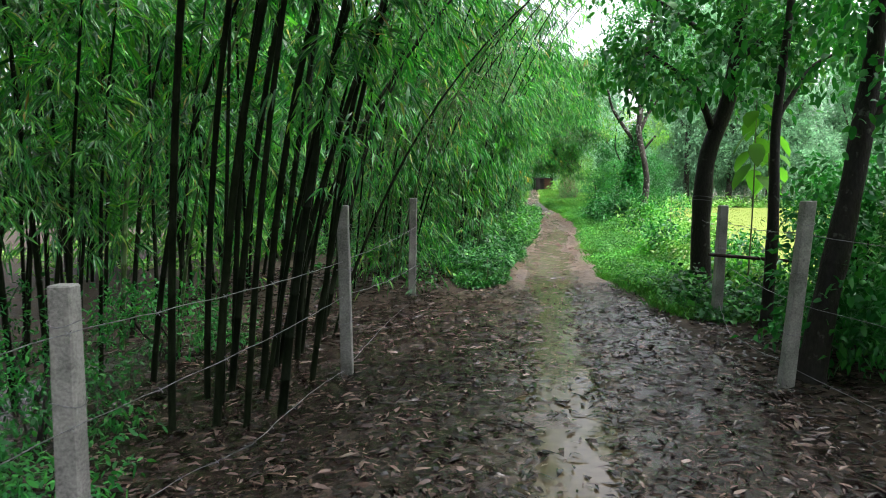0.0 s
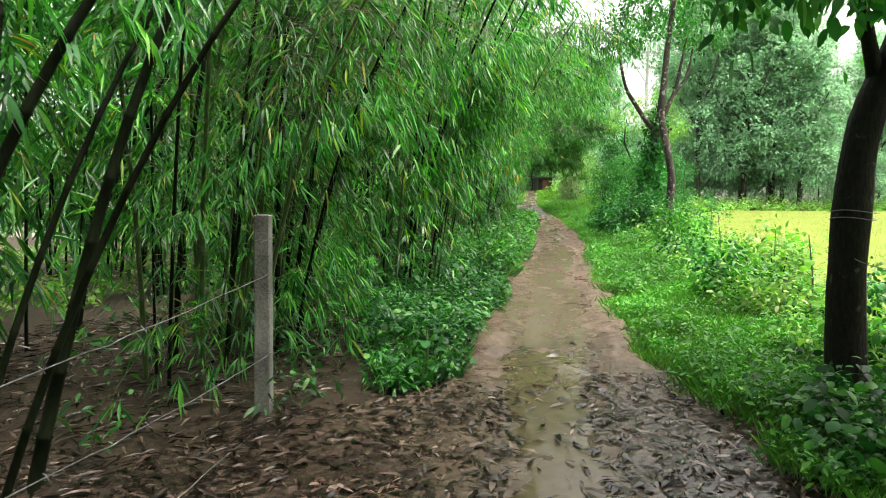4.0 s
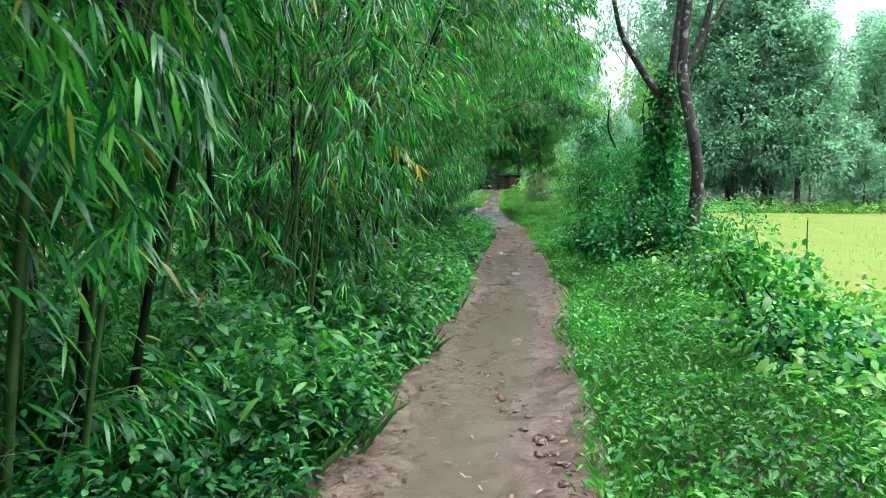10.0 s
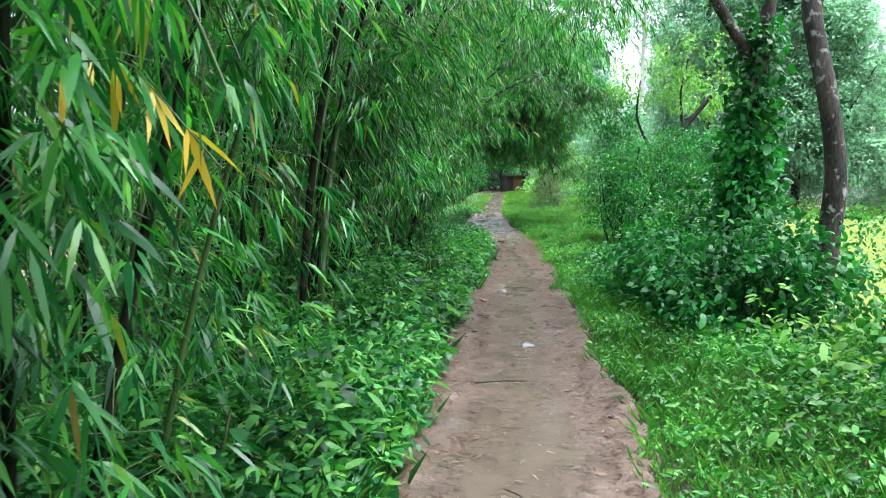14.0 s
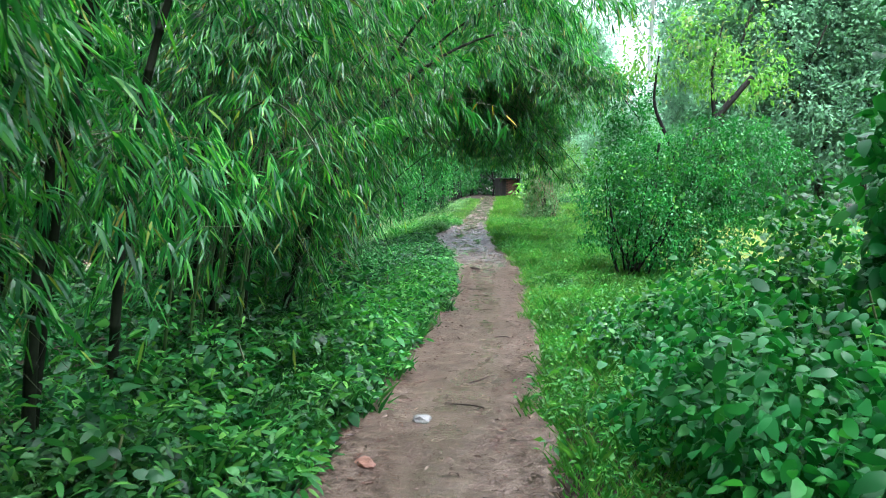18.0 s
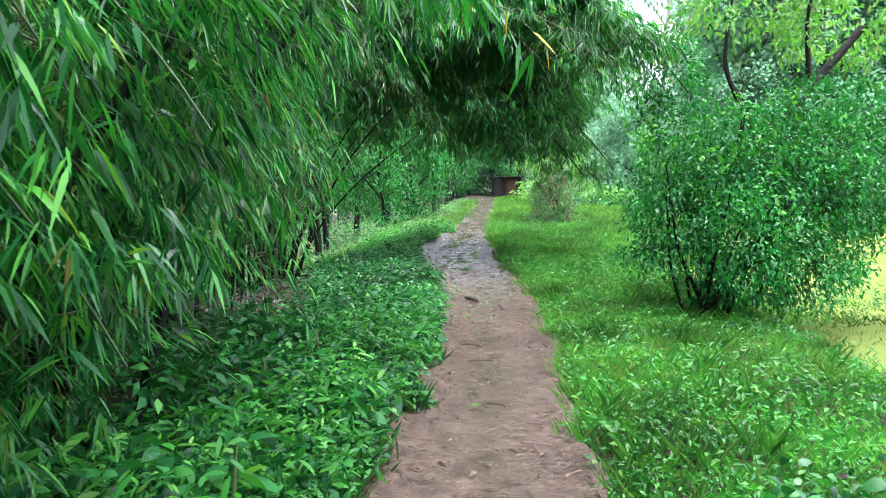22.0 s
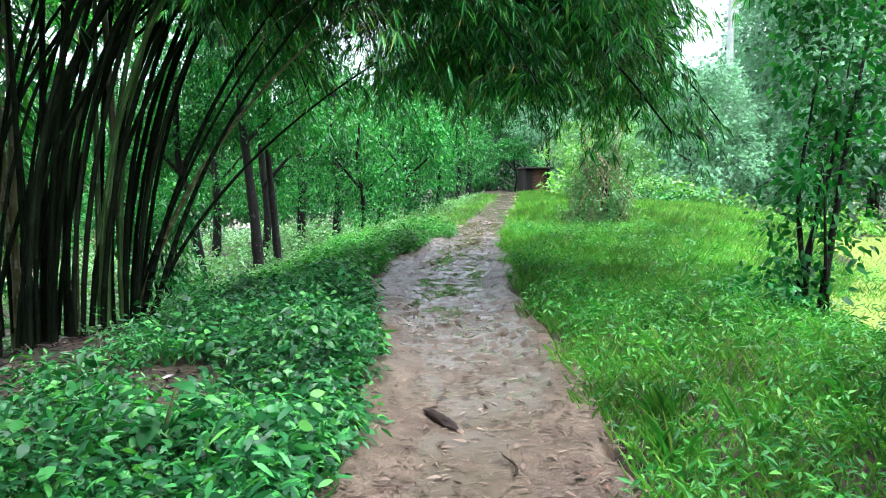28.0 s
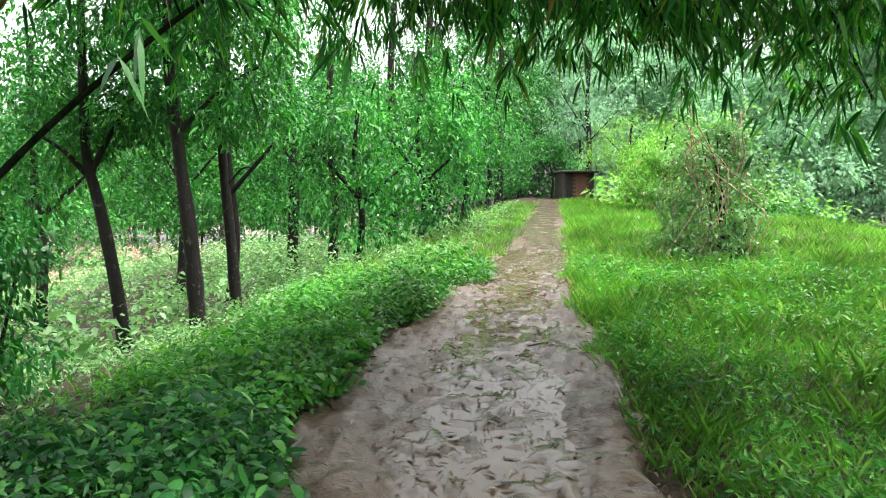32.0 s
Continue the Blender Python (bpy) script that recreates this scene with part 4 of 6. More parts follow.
# dark trees by the fence
FENCE_TREES = [tree("tree", 3.7, 10.25, "dark wet-barked tree leaning over the fence, wire tied round it", [(0, 0, 0), (-.05, 0, 1.0), (.0, 0, 2.0), (.25, -.1, 2.7), (.35, -.2, 3.6), (.3, -.2, 5.5)],
     [([(.1, 0, 2.3), (-.3, -.4, 2.9), (-1.1, -.8, 3.3)], .06), ([(.3, 0, 3.2), (1.0, .2, 3.8), (1.8, .3, 4.1)], .05), ([(.33, 0, 3.4), (-.3, .6, 4.1), (-.8, 1.0, 4.6)], .05)],
     .15, [(-1.0, -1.2, 2.85, .9, .8, .3), (-.9, -.9, 3.2, 1.0, .9, .55), (.4, -.5, 3.5, 1.2, 1.0, .7), (1.4, .2, 4.0, 1.2, 1.2, .8), (-.4, -.6, 4.8, 2.0, 2.2, .9), (.9, .5, 2.7, .5, .6, .5)], 1050, 11, .11, .5, seed=21, fine=True)]
tree("tree", 3.75, 8.3, "slim dark tree trunk beside the fence", [(0, 0, 0), (.05, 0, 1.2), (.02, 0, 2.4), (.18, .1, 3.6), (.3, .1, 5.4)], [([(.05, 0, 2.5), (.5, .2, 3.1), (.9, .2, 3.3)], .035)],
     .075, [(.6, .2, 3.3, .8, .7, .6), (.2, 0, 4.8, 1.4, 1.3, .9), (.7, .4, 1.7, .4, .4, .45)], 230, 10, .1, .5, seed=22, fine=True)
FENCE_TREES.append(tree("tree", 3.3, 6.4, "thick dark leaning trunk covered in climbing leaves", [(0, 0, 0), (.15, .05, .8), (.35, .1, 1.7), (.55, .2, 2.8), (.7, .2, 5.0)], [([(.5, .15, 2.4), (1.0, .1, 3.0), (1.6, 0, 3.5)], .06)],
     .135, [(.45, .1, 1.7, .32, .32, .8), (.62, .2, 2.9, .4, .4, .7), (1.0, -.3, 3.9, 1.9, 2.6, .9), (-1.6, -1.5, 4.8, 2.2, 2.6, .8), (.35, 0, .7, .4, .35, .5), (.75, -.4, 2.2, .5, .6, .7)], 620, 11, .1, .6, leaf=CLIMBER_LEAF, seed=23, fine=True))

# Large-leaved crowns above the view, added to shade the start
for n_, (fx, fy, blobs_) in enumerate([(3.7, 10.25, [(-.4, -1.5, 5.0, 2.0, 1.8, .6), (1.2, -.5, 5.2, 1.6, 1.8, .7)]), (3.3, 6.4, [(.2, -1.0, 4.9, 2.2, 2.2, .6), (1.4, -2.5, 4.6, 1.6, 2.0, .8), (-1.0, .6, 5.3, 1.8, 1.8, .5)])]):
    crown_leaves(np.random.default_rng(400 + n_), [(fx + q[0], fy + q[1], *q[2:]) for q in blobs_], (230, 400)[n_], 9, .17, .55, TREE_LEAF, FENCE_TREES[n_], name="upper_crown")

# Unseen canopy, added high over the start to darken the ground
crown_leaves(np.random.default_rng(410), [(.6, 1.5, 6.4, 2.6, 3.0, .7), (2.4, 4.5, 6.2, 2.4, 2.8, .7), (3.6, .5, 6.0, 2.2, 3.0, .8), (-.6, 5.0, 6.8, 2.2, 2.4, .6), (4.6, 6.5, 5.6, 1.6, 2.2, .9)], 1900, 9, .2, .5, TREE_LEAF, FENCE_TREES[1], name="high_crown")


def broad_leaf_sapling(x, y, h, n, size, label, seed, leaf):
    rng = np.random.default_rng(seed)
    z = float(ground_z(x, y)) - .03
    t = thing("sapling", x, y, z, label, "sapling", "broad-leaved saplings")
    limb("stem", [(x, y, z), (x + .04, y, z + h * .5), (x + rng.uniform(-.1, .1), y + .05, z + h)], .014, .006, TWIG, t, 6)
    s = np.linspace(.35 if h < 1.3 else .64, 1, n)
    az = np.arange(n) * 2.4 + seed
    P = np.stack([x + .04 * s, y + 0 * s, z + h * s], 1)
    D = unit(np.stack([np.cos(az), np.sin(az), rng.uniform(-.3, .35, n) if h < 1.3 else rng.uniform(-1.1, -.3, n)], 1))
    V, F = leaf_arrays(P + D * .07, D, np.tile([[0, 0, 1.0]], (n, 1)), size * rng.uniform(.7, 1.2, n), size * .62, .3, True, .12, True)
    k, f = len(V) // n, len(F) // n
    for i in range(n):
        mesh_np("leaf", V[i * k:(i + 1) * k], F[i * f:(i + 1) * f] - i * k, leaf, t, shade=True)


broad_leaf_sapling(4.2, 9.9, 2.7, 12, .36, "sapling with very large bright green leaves", 5, TEAK_LEAF)
broad_leaf_sapling(4.6, 10.3, 2.4, 10, .36, "sapling with very large bright green leaves", 6, TEAK_LEAF)

# Bushes nearest the start are out of view, added to keep light off
for i, (xx, yy, hh) in enumerate([(5.0, 8.0, 2.4), (4.55, 6.2, 2.8), (4.35, 4.6, 2.6), (4.3, 2.6, 2.8), (4.3, .6, 2.8), (4.75, 9.2, 2.0), (4.15, 7.3, 1.7)]):
    shrub(xx, yy, "dense dark-leaved bush beside the fence", [(0, 0, hh * .5, .75, .9, hh * .45), (.5, .4, hh * .75, .8, .9, hh * .3), (-.2, -.5, hh * .3, .7, .7, hh * .3)], 560, 10, .1, .5, CLIMBER_LEAF, 120 + i, stems=4, fine=False, group="bushes beside the fence")
for i, (xx, yy, hh) in enumerate([(-3.0, 5.0, .9), (-3.7, 6.3, 1.2), (-2.7, 3.7, .6), (-4.6, 5.2, 1.3), (-2.9, 7.6, 1.0)]):
    shrub(xx, yy, "low leafy bush among fallen leaves under the bamboo", [(0, 0, hh * .5, .55, .6, hh * .45), (.4, .3, hh * .35, .5, .5, hh * .35), (-.3, -.2, hh * .7, .45, .45, hh * .3)], 260, 8, .06, .36, CLIMBER_LEAF, 140 + i, stems=4, group="bushes beside the fence")
# Tree added behind the camera's start, only to shade the near ground
tree("tree", 4.0, -2.6, "added leafy tree behind the start, unseen, shading the path", [(0, 0, 0), (.1, 0, 1.5), (-.1, 0, 3.0), (0, 0, 6)], [([(0, 0, 2.6), (-1.0, .2, 3.6), (-1.8, .3, 4.2)], .06), ([(0, 0, 2.8), (.9, .2, 3.7), (1.6, .3, 4.4)], .06)], .15,
     [(-1.6, .6, 4.6, 2.0, 2.2, .9), (.8, .4, 4.4, 1.8, 2.0, 1.0), (-.3, 0, 5.8, 2.4, 2.4, 1.1)], 420, 9, .16, .5, seed=28)
# forked tree at the edge of the field, one stem wrapped in a climber
tree("tree", 6.55, 24.0, "slender tree with mottled grey bark at the field edge", [(0, 0, 0), (.12, 0, .8), (.2, 0, 1.6), (.05, 0, 2.4), (-.12, .1, 3.2), (.05, .2, 5.2), (.3, .2, 7)],
     [([(-.1, .1, 3.1), (.25, .1, 3.9), (.5, .1, 5.2)], .075), ([(.1, .1, 3.6), (.6, .2, 4.3), (.75, .2, 5.4)], .05)],
     .125, [(.2, .2, 6.6, 1.7, 1.7, 1.2), (1.0, .2, 5.4, .9, .9, .6), (-.8, .3, 5.6, .9, .9, .6)], 420, 11, .12, .5, bark=BARK_PALE, seed=24)
tree("tree", 6.75, 26.0, "leaning tree stem wrapped in leafy climber", [(0, 0, 0), (-.05, 0, 1.5), (.1, 0, 2.6), (.15, 0, 3.1), (.35, 0, 4.6), (.5, 0, 6.8)],
     [([(.12, 0, 2.9), (-.35, -.1, 3.5), (-.85, -.2, 4.2), (-1.1, -.2, 5.6)], .085)],
     .13, [(.3, .2, 7.0, 1.5, 1.6, 1.1), (-1.0, -.2, 5.6, 1.2, 1.1, .7)], 300, 11, .1, .6, bark=BARK_PALE, leaf=TREE_LEAF, seed=25)
vine = thing("climber", 6.7, 25.85, float(ground_z(6.7, 25.85)), "leafy climber wrapped round a tree stem", "climber")
limb("stem", [(6.65, 25.85, .0), (6.82, 25.86, 1.3), (6.72, 25.84, 2.2), (6.9, 25.85, 2.9)], .014, .008, BARK, vine, 6)
crown_leaves(np.random.default_rng(26), [(6.7, 25.9, .8, .42, .36, .9), (6.72, 25.95, 1.6, .34, .3, .7), (6.8, 25.95, 2.4, .3, .28, .6), (6.88, 26.0, 3.1, .2, .2, .5)], 520, 8, .1, .7, CLIMBER_LEAF, vine, fine=True, name="foliage", gaps=False)

# shrubs and mounds of climber on the field side
M = "low mound of dark glossy climber leaves"
shrub(5.9, 23.7, M, [(0, 0, .45, .9, .7, .55), (.5, .5, .6, .7, .7, .6), (-.25, .6, .5, .6, .8, .5), (-.3, 1.4, .5, .6, .7, .5)], 1000, 9, .09, .52, CLIMBER_LEAF, 31, "climber_mound", stems=1)
mound = shrub(6.1, 26.6, M, [(.1, 0, .55, .9, 1.0, .7), (.9, .5, .75, .9, .9, .85), (-.55, -.5, .35, .6, .7, .45), (.3, 1.6, .3, .8, .8, .5), (.9, 2.0, .4, .7, .8, .55)], 1700, 9, .078, .5, CLIMBER_LEAF, 32, "climber_mound", stems=1)
# Lighter leaves: some fresh growth, chiefly the mound's lit top put into colour
crown_leaves(np.random.default_rng(137), [(6.2, 26.6, 1.0, .7, .8, .3), (7.0, 27.1, 1.3, .7, .7, .35), (6.4, 28.2, .7, .6, .7, .3)], 260, 8, .08, .45, FRESH_LEAF, mound, .25, True, .05, "new_leaves")
shrub(7.6, 28.0, M, [(0, 0, .5, 1.0, 1.3, .7), (.8, -1.2, .5, .9, .9, .7)], 1100, 9, .075, .5, CLIMBER_LEAF, 33, "climber_mound", stems=1)
shrub(6.0, 28.6, "low leafy creeper spreading over the grass", [(0, 0, .2, .7, .9, .35)], 180, 9, .07, .55, WEED_LEAF, 34, "climber_mound", stems=1)
B = "tall leafy shrub with many thin dark stems"
tall_shrub = tree("shrub", 7.9, 35.4, B, [(0, 0, 0), (.1, .1, .8), (.35, .2, 1.6), (.5, .2, 2.6)], [([(0, 0, .2), (-.4, -.1, .9), (-.55, 0, 2.0)], .035), ([(.1, 0, .3), (.8, .3, 1.0), (1.2, .3, 1.9)], .04), ([(0, 0, .1), (-.1, -.5, .9), (.0, -.7, 1.8)], .03), ([(0, 0, .1), (.4, -.4, .9), (.6, -.6, 1.7)], .03)],
     .05, [(-.45, 0, 1.4, .75, .8, .9), (.5, .2, 1.8, 1.0, 1.0, .8), (1.2, .2, 1.6, .9, .9, .8), (.1, -.6, 1.1, .7, .7, .7), (.6, .2, .6, .9, .8, .5), (1.6, .3, .8, .8, .7, .5), (.2, .2, 2.4, .8, .8, .45), (1.0, -.3, .7, .8, .7, .5), (2.1, .4, 1.5, .9, .8, .55), (2.9, .6, 1.2, .7, .7, .4), (1.7, .3, 2.2, .7, .7, .4), (2.2, .2, 2.7, .7, .7, .4), (1.3, 0, 2.8, .6, .6, .35), (2.9, .4, 2.1, .8, .7, .5)], 3000, 10, .066, .5, leaf=CLIMBER_LEAF, category="shrub", seed=36, group="shrubs beside the path", gaps=False)
# Lighter outer leaves paint in the brighter, lit side of the shrub
crown_leaves(np.random.default_rng(136), [(7.4, 35.3, 2.1, .7, .7, .5), (8.6, 35.5, 2.4, .9, .8, .5), (9.4, 35.6, 2.1, .8, .7, .5), (8.1, 34.8, 1.6, .6, .5, .5)], 260, 9, .075, .48, FRESH_LEAF, tall_shrub, .3, True, .1, "new_leaves")
for k in range(9):
    a = k * 2.4
    limb("branch", [(7.9 + .15 * np.cos(a), 35.4 + .15 * np.sin(a), -.35), (7.9 + .5 * np.cos(a), 35.4 + .4 * np.sin(a), .6), (8.2 + .9 * np.cos(a), 35.4 + .6 * np.sin(a), 1.7)], .022, .008, BARK, tall_shrub, 5, seed=k)
tree("tree", 9.0, 36.9, "crooked slanting tree with sparse leaves in the field margin", [(0, 0, 0), (-.5, 0, 1.3), (.1, 0, 2.4), (1.0, .1, 3.3), (1.8, .2, 4.2)], [([(.2, 0, 2.5), (-.3, .1, 3.6), (-.2, .1, 4.6)], .05), ([(1.0, .1, 3.3), (.9, .1, 4.3), (1.1, .1, 5.2)], .045)],
     .11, [(1.6, .2, 4.4, 1.3, 1.2, .8), (-.2, 0, 4.6, 1.0, 1.0, .8), (.8, 0, 5.2, 1.1, 1.1, .7)], 330, 9, .11, .5, leaf=SUNNY_GRASS, seed=37)
shrub(8.3, 46.8, "tangled bush hung with dry brown vines on a grassy mound", [(-.15, 0, .7, .75, .5, .7), (-.3, .1, 1.45, .6, .42, .4), (-.2, 0, .25, 1.0, .55, .35), (.4, .1, .95, .5, .35, .45), (.1, .1, 1.75, .35, .3, .3)], 1200, 8, .065, .55, SLOPE_LEAF, 38, stems=14)
shrub(8.9, 40.4, "small leafy sapling tree at the field edge", [(.15, 0, 1.8, .6, .6, .7), (.3, .1, 2.9, .8, .8, .8), (.3, .1, 4.0, .8, .8, .8), (0, 0, .9, .5, .5, .4), (-.4, 0, .35, .7, .6, .4)], 620, 9, .1, .5, CLIMBER_LEAF, 39, "sapling", "sapling", 7, group="")
rs = np.random.default_rng(77)
for i in range(15):
    yy = 8.6 + i * .98 + rs.uniform(-.3, .3)
    xx = float(centre(yy)) + rs.uniform(2.3, 3.3)
    hgt = rs.uniform(.45, .8) * (1.25 if i in (3, 7, 11) else .8)
    shrub(xx, yy, "leafy roadside shrub between the path and the field", [(0, 0, hgt * .55, .5, .55, hgt * .5), (rs.uniform(-.3, .3), .3, hgt * .8, .35, .4, hgt * .35)], 170, 8, rs.uniform(.065, .1), .5, (WEED_LEAF, SUNNY_GRASS, FRESH_LEAF)[i % 3], 100 + i, stems=4)

rv = np.random.default_rng(52)
vines = thing("dry_vines", 8.3, 46.8, float(ground_z(8.3, 46.8)), "dry brown vine stems hanging over a bush", "vines")
for i in range(34):
    a, r = rv.uniform(0, 6.28), rv.uniform(.15, .75)
    g, top_z = .53, rv.uniform(1.0, 1.9)
    q = np.array([(8.1 + .4 * np.cos(a - .6), 46.75 + .2 * np.sin(a), g + top_z), (8.1 + r * np.cos(a + .9), 46.65 + r * np.sin(a), g + top_z * .6 + rv.uniform(-.1, .2)), (8.1 + r * 1.1 * np.cos(a + .2), 46.6 + r * np.sin(a + .2), g + .1)])
    limb("vine", q, .009, .005, VINE, vines, 4, 0, seed=i)
shrub(.9, 43.2, "drooping dark-leaved shrub at the foot of the bamboo", [(0, 0, .9, .4, .4, .7), (.3, .1, 1.4, .4, .4, .4), (-.4, 0, 1.2, .4, .4, .5), (.2, 0, .4, .5, .4, .35)], 300, 9, .1, .34, CLIMBER_LEAF, 41, stems=6, hang=.8)
HP = "low plant with large heart-shaped green leaves"
rb = np.random.default_rng(53)
for i, yy in enumerate([10.6, 12.4, 14.6, 16.8, 18.6, 20.4, 21.6, 23.3, 25.2, 27.0, 29.4, 31.2, 32.2, 33.2, 34.4, 36.0]):
    broad_leaf_sapling(float(centre(yy)) - rb.uniform(1.0, 1.5), yy, rb.uniform(.3, .5), 8, rb.uniform(.12, .17), HP, 200 + i, WEED_LEAF)
for i, (xx, yy) in enumerate([(6.3, 25.6), (6.9, 26.3), (7.3, 27.2), (6.6, 21.5), (6.2, 19.8), (5.4, 17.2), (5.2, 14.8), (4.6, 12.6), (7.6, 29.5)]):
    broad_leaf_sapling(xx, yy, rb.uniform(.8, 1.15), 9, rb.uniform(.13, .19), "sapling with bright upright green leaves", 230 + i, TEAK_LEAF)

# trees on the river bank
tree("tree", 1.55, 46.6, "straight dark-barked tree on the grassy bank", [(0, 0, 0), (-.08, 0, 1.2), (-.2, 0, 2.2), (-.34, 0, 3.4), (-.3, 0, 6)], [([(-.22, 0, 2.6), (.3, .2, 3.2), (.8, .3, 3.5)], .04)], .11,
     [(.5, .3, 2.9, .9, .8, .5), (-.6, .6, 2.9, .6, .6, .35), (.3, .2, 3.9, 1.1, 1.1, .7), (-.6, .1, 4.4, 1.3, 1.2, .9), (0, .3, 5.4, 1.5, 1.5, 1.0)], 1500, 10, .1, .4, seed=51)
tree("tree", .3, 47.2, "forked dark tree on the river bank", [(0, 0, 0), (-.14, 0, 1.1), (-.33, 0, 2.1), (-.5, 0, 2.7), (-.5, 0, 4.9)], [([(-.42, 0, 2.4), (-.8, 0, 2.8), (-1.3, 0, 3.1)], .05), ([(-.42, 0, 2.5), (-.2, .1, 3.0), (.2, .1, 3.6)], .05)], .105,
     [(-1.0, .3, 3.0, 1.0, .9, .5), (-1.5, .2, 3.7, 1.0, .9, .6), (-2.0, .4, 2.6, .9, .8, .6), (.3, .2, 3.4, .9, .8, .6), (-.2, 0, 4.8, 1.4, 1.3, .9)], 1500, 10, .1, .4, seed=52)
tree("tree", -2.6, 50.0, "leafy tree leaning over the river bank", [(0, 0, 0), (.1, 0, 1.3), (-.1, .1, 2.8), (0, 0, 5.2)], [([(0, 0, 2.0), (.8, 0, 2.7), (1.3, .1, 3.2)], .05), ([(0, 0, 2.2), (-.8, 0, 3.0), (-1.3, -.1, 3.4)], .05)], .11,
     [(.7, 0, 3.2, 1.2, 1.1, .8), (-1.0, 0, 3.3, 1.3, 1.1, .8), (0, 0, 4.8, 1.9, 1.6, 1.0)], 480, 9, .13, .5, seed=54)
tree("tree", .7, 50.5, "leafy tree leaning over the river bank", [(0, 0, 0), (.1, 0, 1.3), (-.1, .1, 2.8), (0, 0, 5.6)], [([(0, 0, 2.0), (.8, 0, 2.9), (1.3, .1, 3.5)], .05)], .11,
     [(.7, 0, 3.6, 1.3, 1.2, .9), (-.8, 0, 4.0, 1.3, 1.2, .9), (0, 0, 5.5, 1.9, 1.6, 1.1)], 480, 9, .13, .5, seed=55)
tree("tree", 1.6, 48.0, "slim dark tree with broken side twigs on the bank", [(0, 0, 0), (-.08, 0, 1.2), (-.2, 0, 2.4), (-.2, 0, 5)], [([(-.15, 0, 1.9), (.1, 0, 2.2), (.3, 0, 2.2)], .02)], .09,
     [(.3, .2, 3.1, .9, .9, .6), (-.2, 0, 4.4, 1.4, 1.3, .9)], 300, 10, .1, .4, seed=53)
T = "leafy tree crowding the side of the path"
# Leaf colour picked by brightness: darkest by the hut, sun-brightened on open ground
for i, (xx, yy, hh, rr, lf) in enumerate([(3.1, 50.0, 3.0, 1.3, TREE_LEAF), (4.1, 51.5, 3.2, 1.3, TREE_LEAF), (2.0, 53.5, 5.6, 2.0, TREE_LEAF), (4.9, 54.5, 3.8, 1.4, TREE_LEAF), (3.0, 57, 7.2, 2.4, TREE_LEAF), (.6, 55.5, 7.4, 2.4, TREE_LEAF), (3.9, 59.0, 8.2, 2.5, TREE_LEAF), (-1.6, 54.0, 6.6, 2.2, TREE_LEAF), (5.6, 59, 4.6, 1.6, WEED_LEAF), (6.2, 64.5, 6.5, 2.0, WEED_LEAF), (4.0, 62, 7.5, 2.6, TREE_LEAF), (7.6, 72.5, 7, 2.6, WEED_LEAF), (10.6, 71.5, 7.5, 2.6, HAZE_LEAF), (10.3, 57, 2.3, 1.2, SUNNY_GRASS), (11.6, 61, 3.0, 1.6, SUNNY_GRASS), (11.4, 66, 3.6, 1.8, SUNNY_GRASS), (11.0, 62.5, 2.0, .9, SUNNY_GRASS), (7.3, 70.0, 2.6, 1.3, TREE_LEAF), (8.9, 71.0, 2.8, 1.4, TREE_LEAF), (6.2, 68.3, 3.0, 1.2, TREE_LEAF)]):
    q = hh
    w = np.random.default_rng(500 + i).uniform(-1, 1, 12)
    tree("tree", xx, yy, T if hh > 3.1 else "leafy bush crowding the side of the path", [(0, 0, 0), (.1, 0, q * .3), (-.1, .1, q * .6), (0, 0, q * .9)], [([(0, 0, q * .35), (rr * .4, 0, q * .5), (rr * .7, .1, q * .62)], .04), ([(0, 0, q * .4), (-rr * .4, 0, q * .6), (-rr * .6, -.1, q * .7)], .04)], .035 * q * .6,
         [(w[0] * .4, 0, q * (.78 + .06 * w[1]), rr * (.75 + .2 * w[2]), rr * .8, q * .22), (rr * (.5 + .2 * w[3]), -.3, q * (.5 + .1 * w[4]), rr * .6, rr * .6, q * .17), (-rr * (.5 + .2 * w[5]), -.2, q * (.42 + .1 * w[6]), rr * .62, rr * .6, q * .18), (w[7] * .5, -.5, q * (.24 + .06 * w[8]), rr * .55, rr * .55, q * .13), (w[9] * rr * .8, -.2, q * .62, rr * .45, rr * .45, q * .15)], 560, 10, .105 + .02 * w[10], .5, leaf=lf, seed=60 + i, group="trees beside the far path", category="tree" if hh > 3.1 else "bush")

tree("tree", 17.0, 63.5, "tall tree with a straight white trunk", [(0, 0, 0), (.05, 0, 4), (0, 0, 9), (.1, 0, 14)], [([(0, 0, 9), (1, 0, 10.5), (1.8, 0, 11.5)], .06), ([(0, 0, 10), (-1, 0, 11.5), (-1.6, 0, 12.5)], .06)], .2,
     # Crown takes the hazed leaf colour too
     [(0, 0, 13.5, 2.4, 2.4, 2.0), (1.5, 0, 11.5, 1.2, 1.2, .9), (-1.4, 0, 12.3, 1.2, 1.2, .9)], 260, 8, .3, .5, leaf=HAZE_LEAF, bark=WHITE_BARK, seed=59)
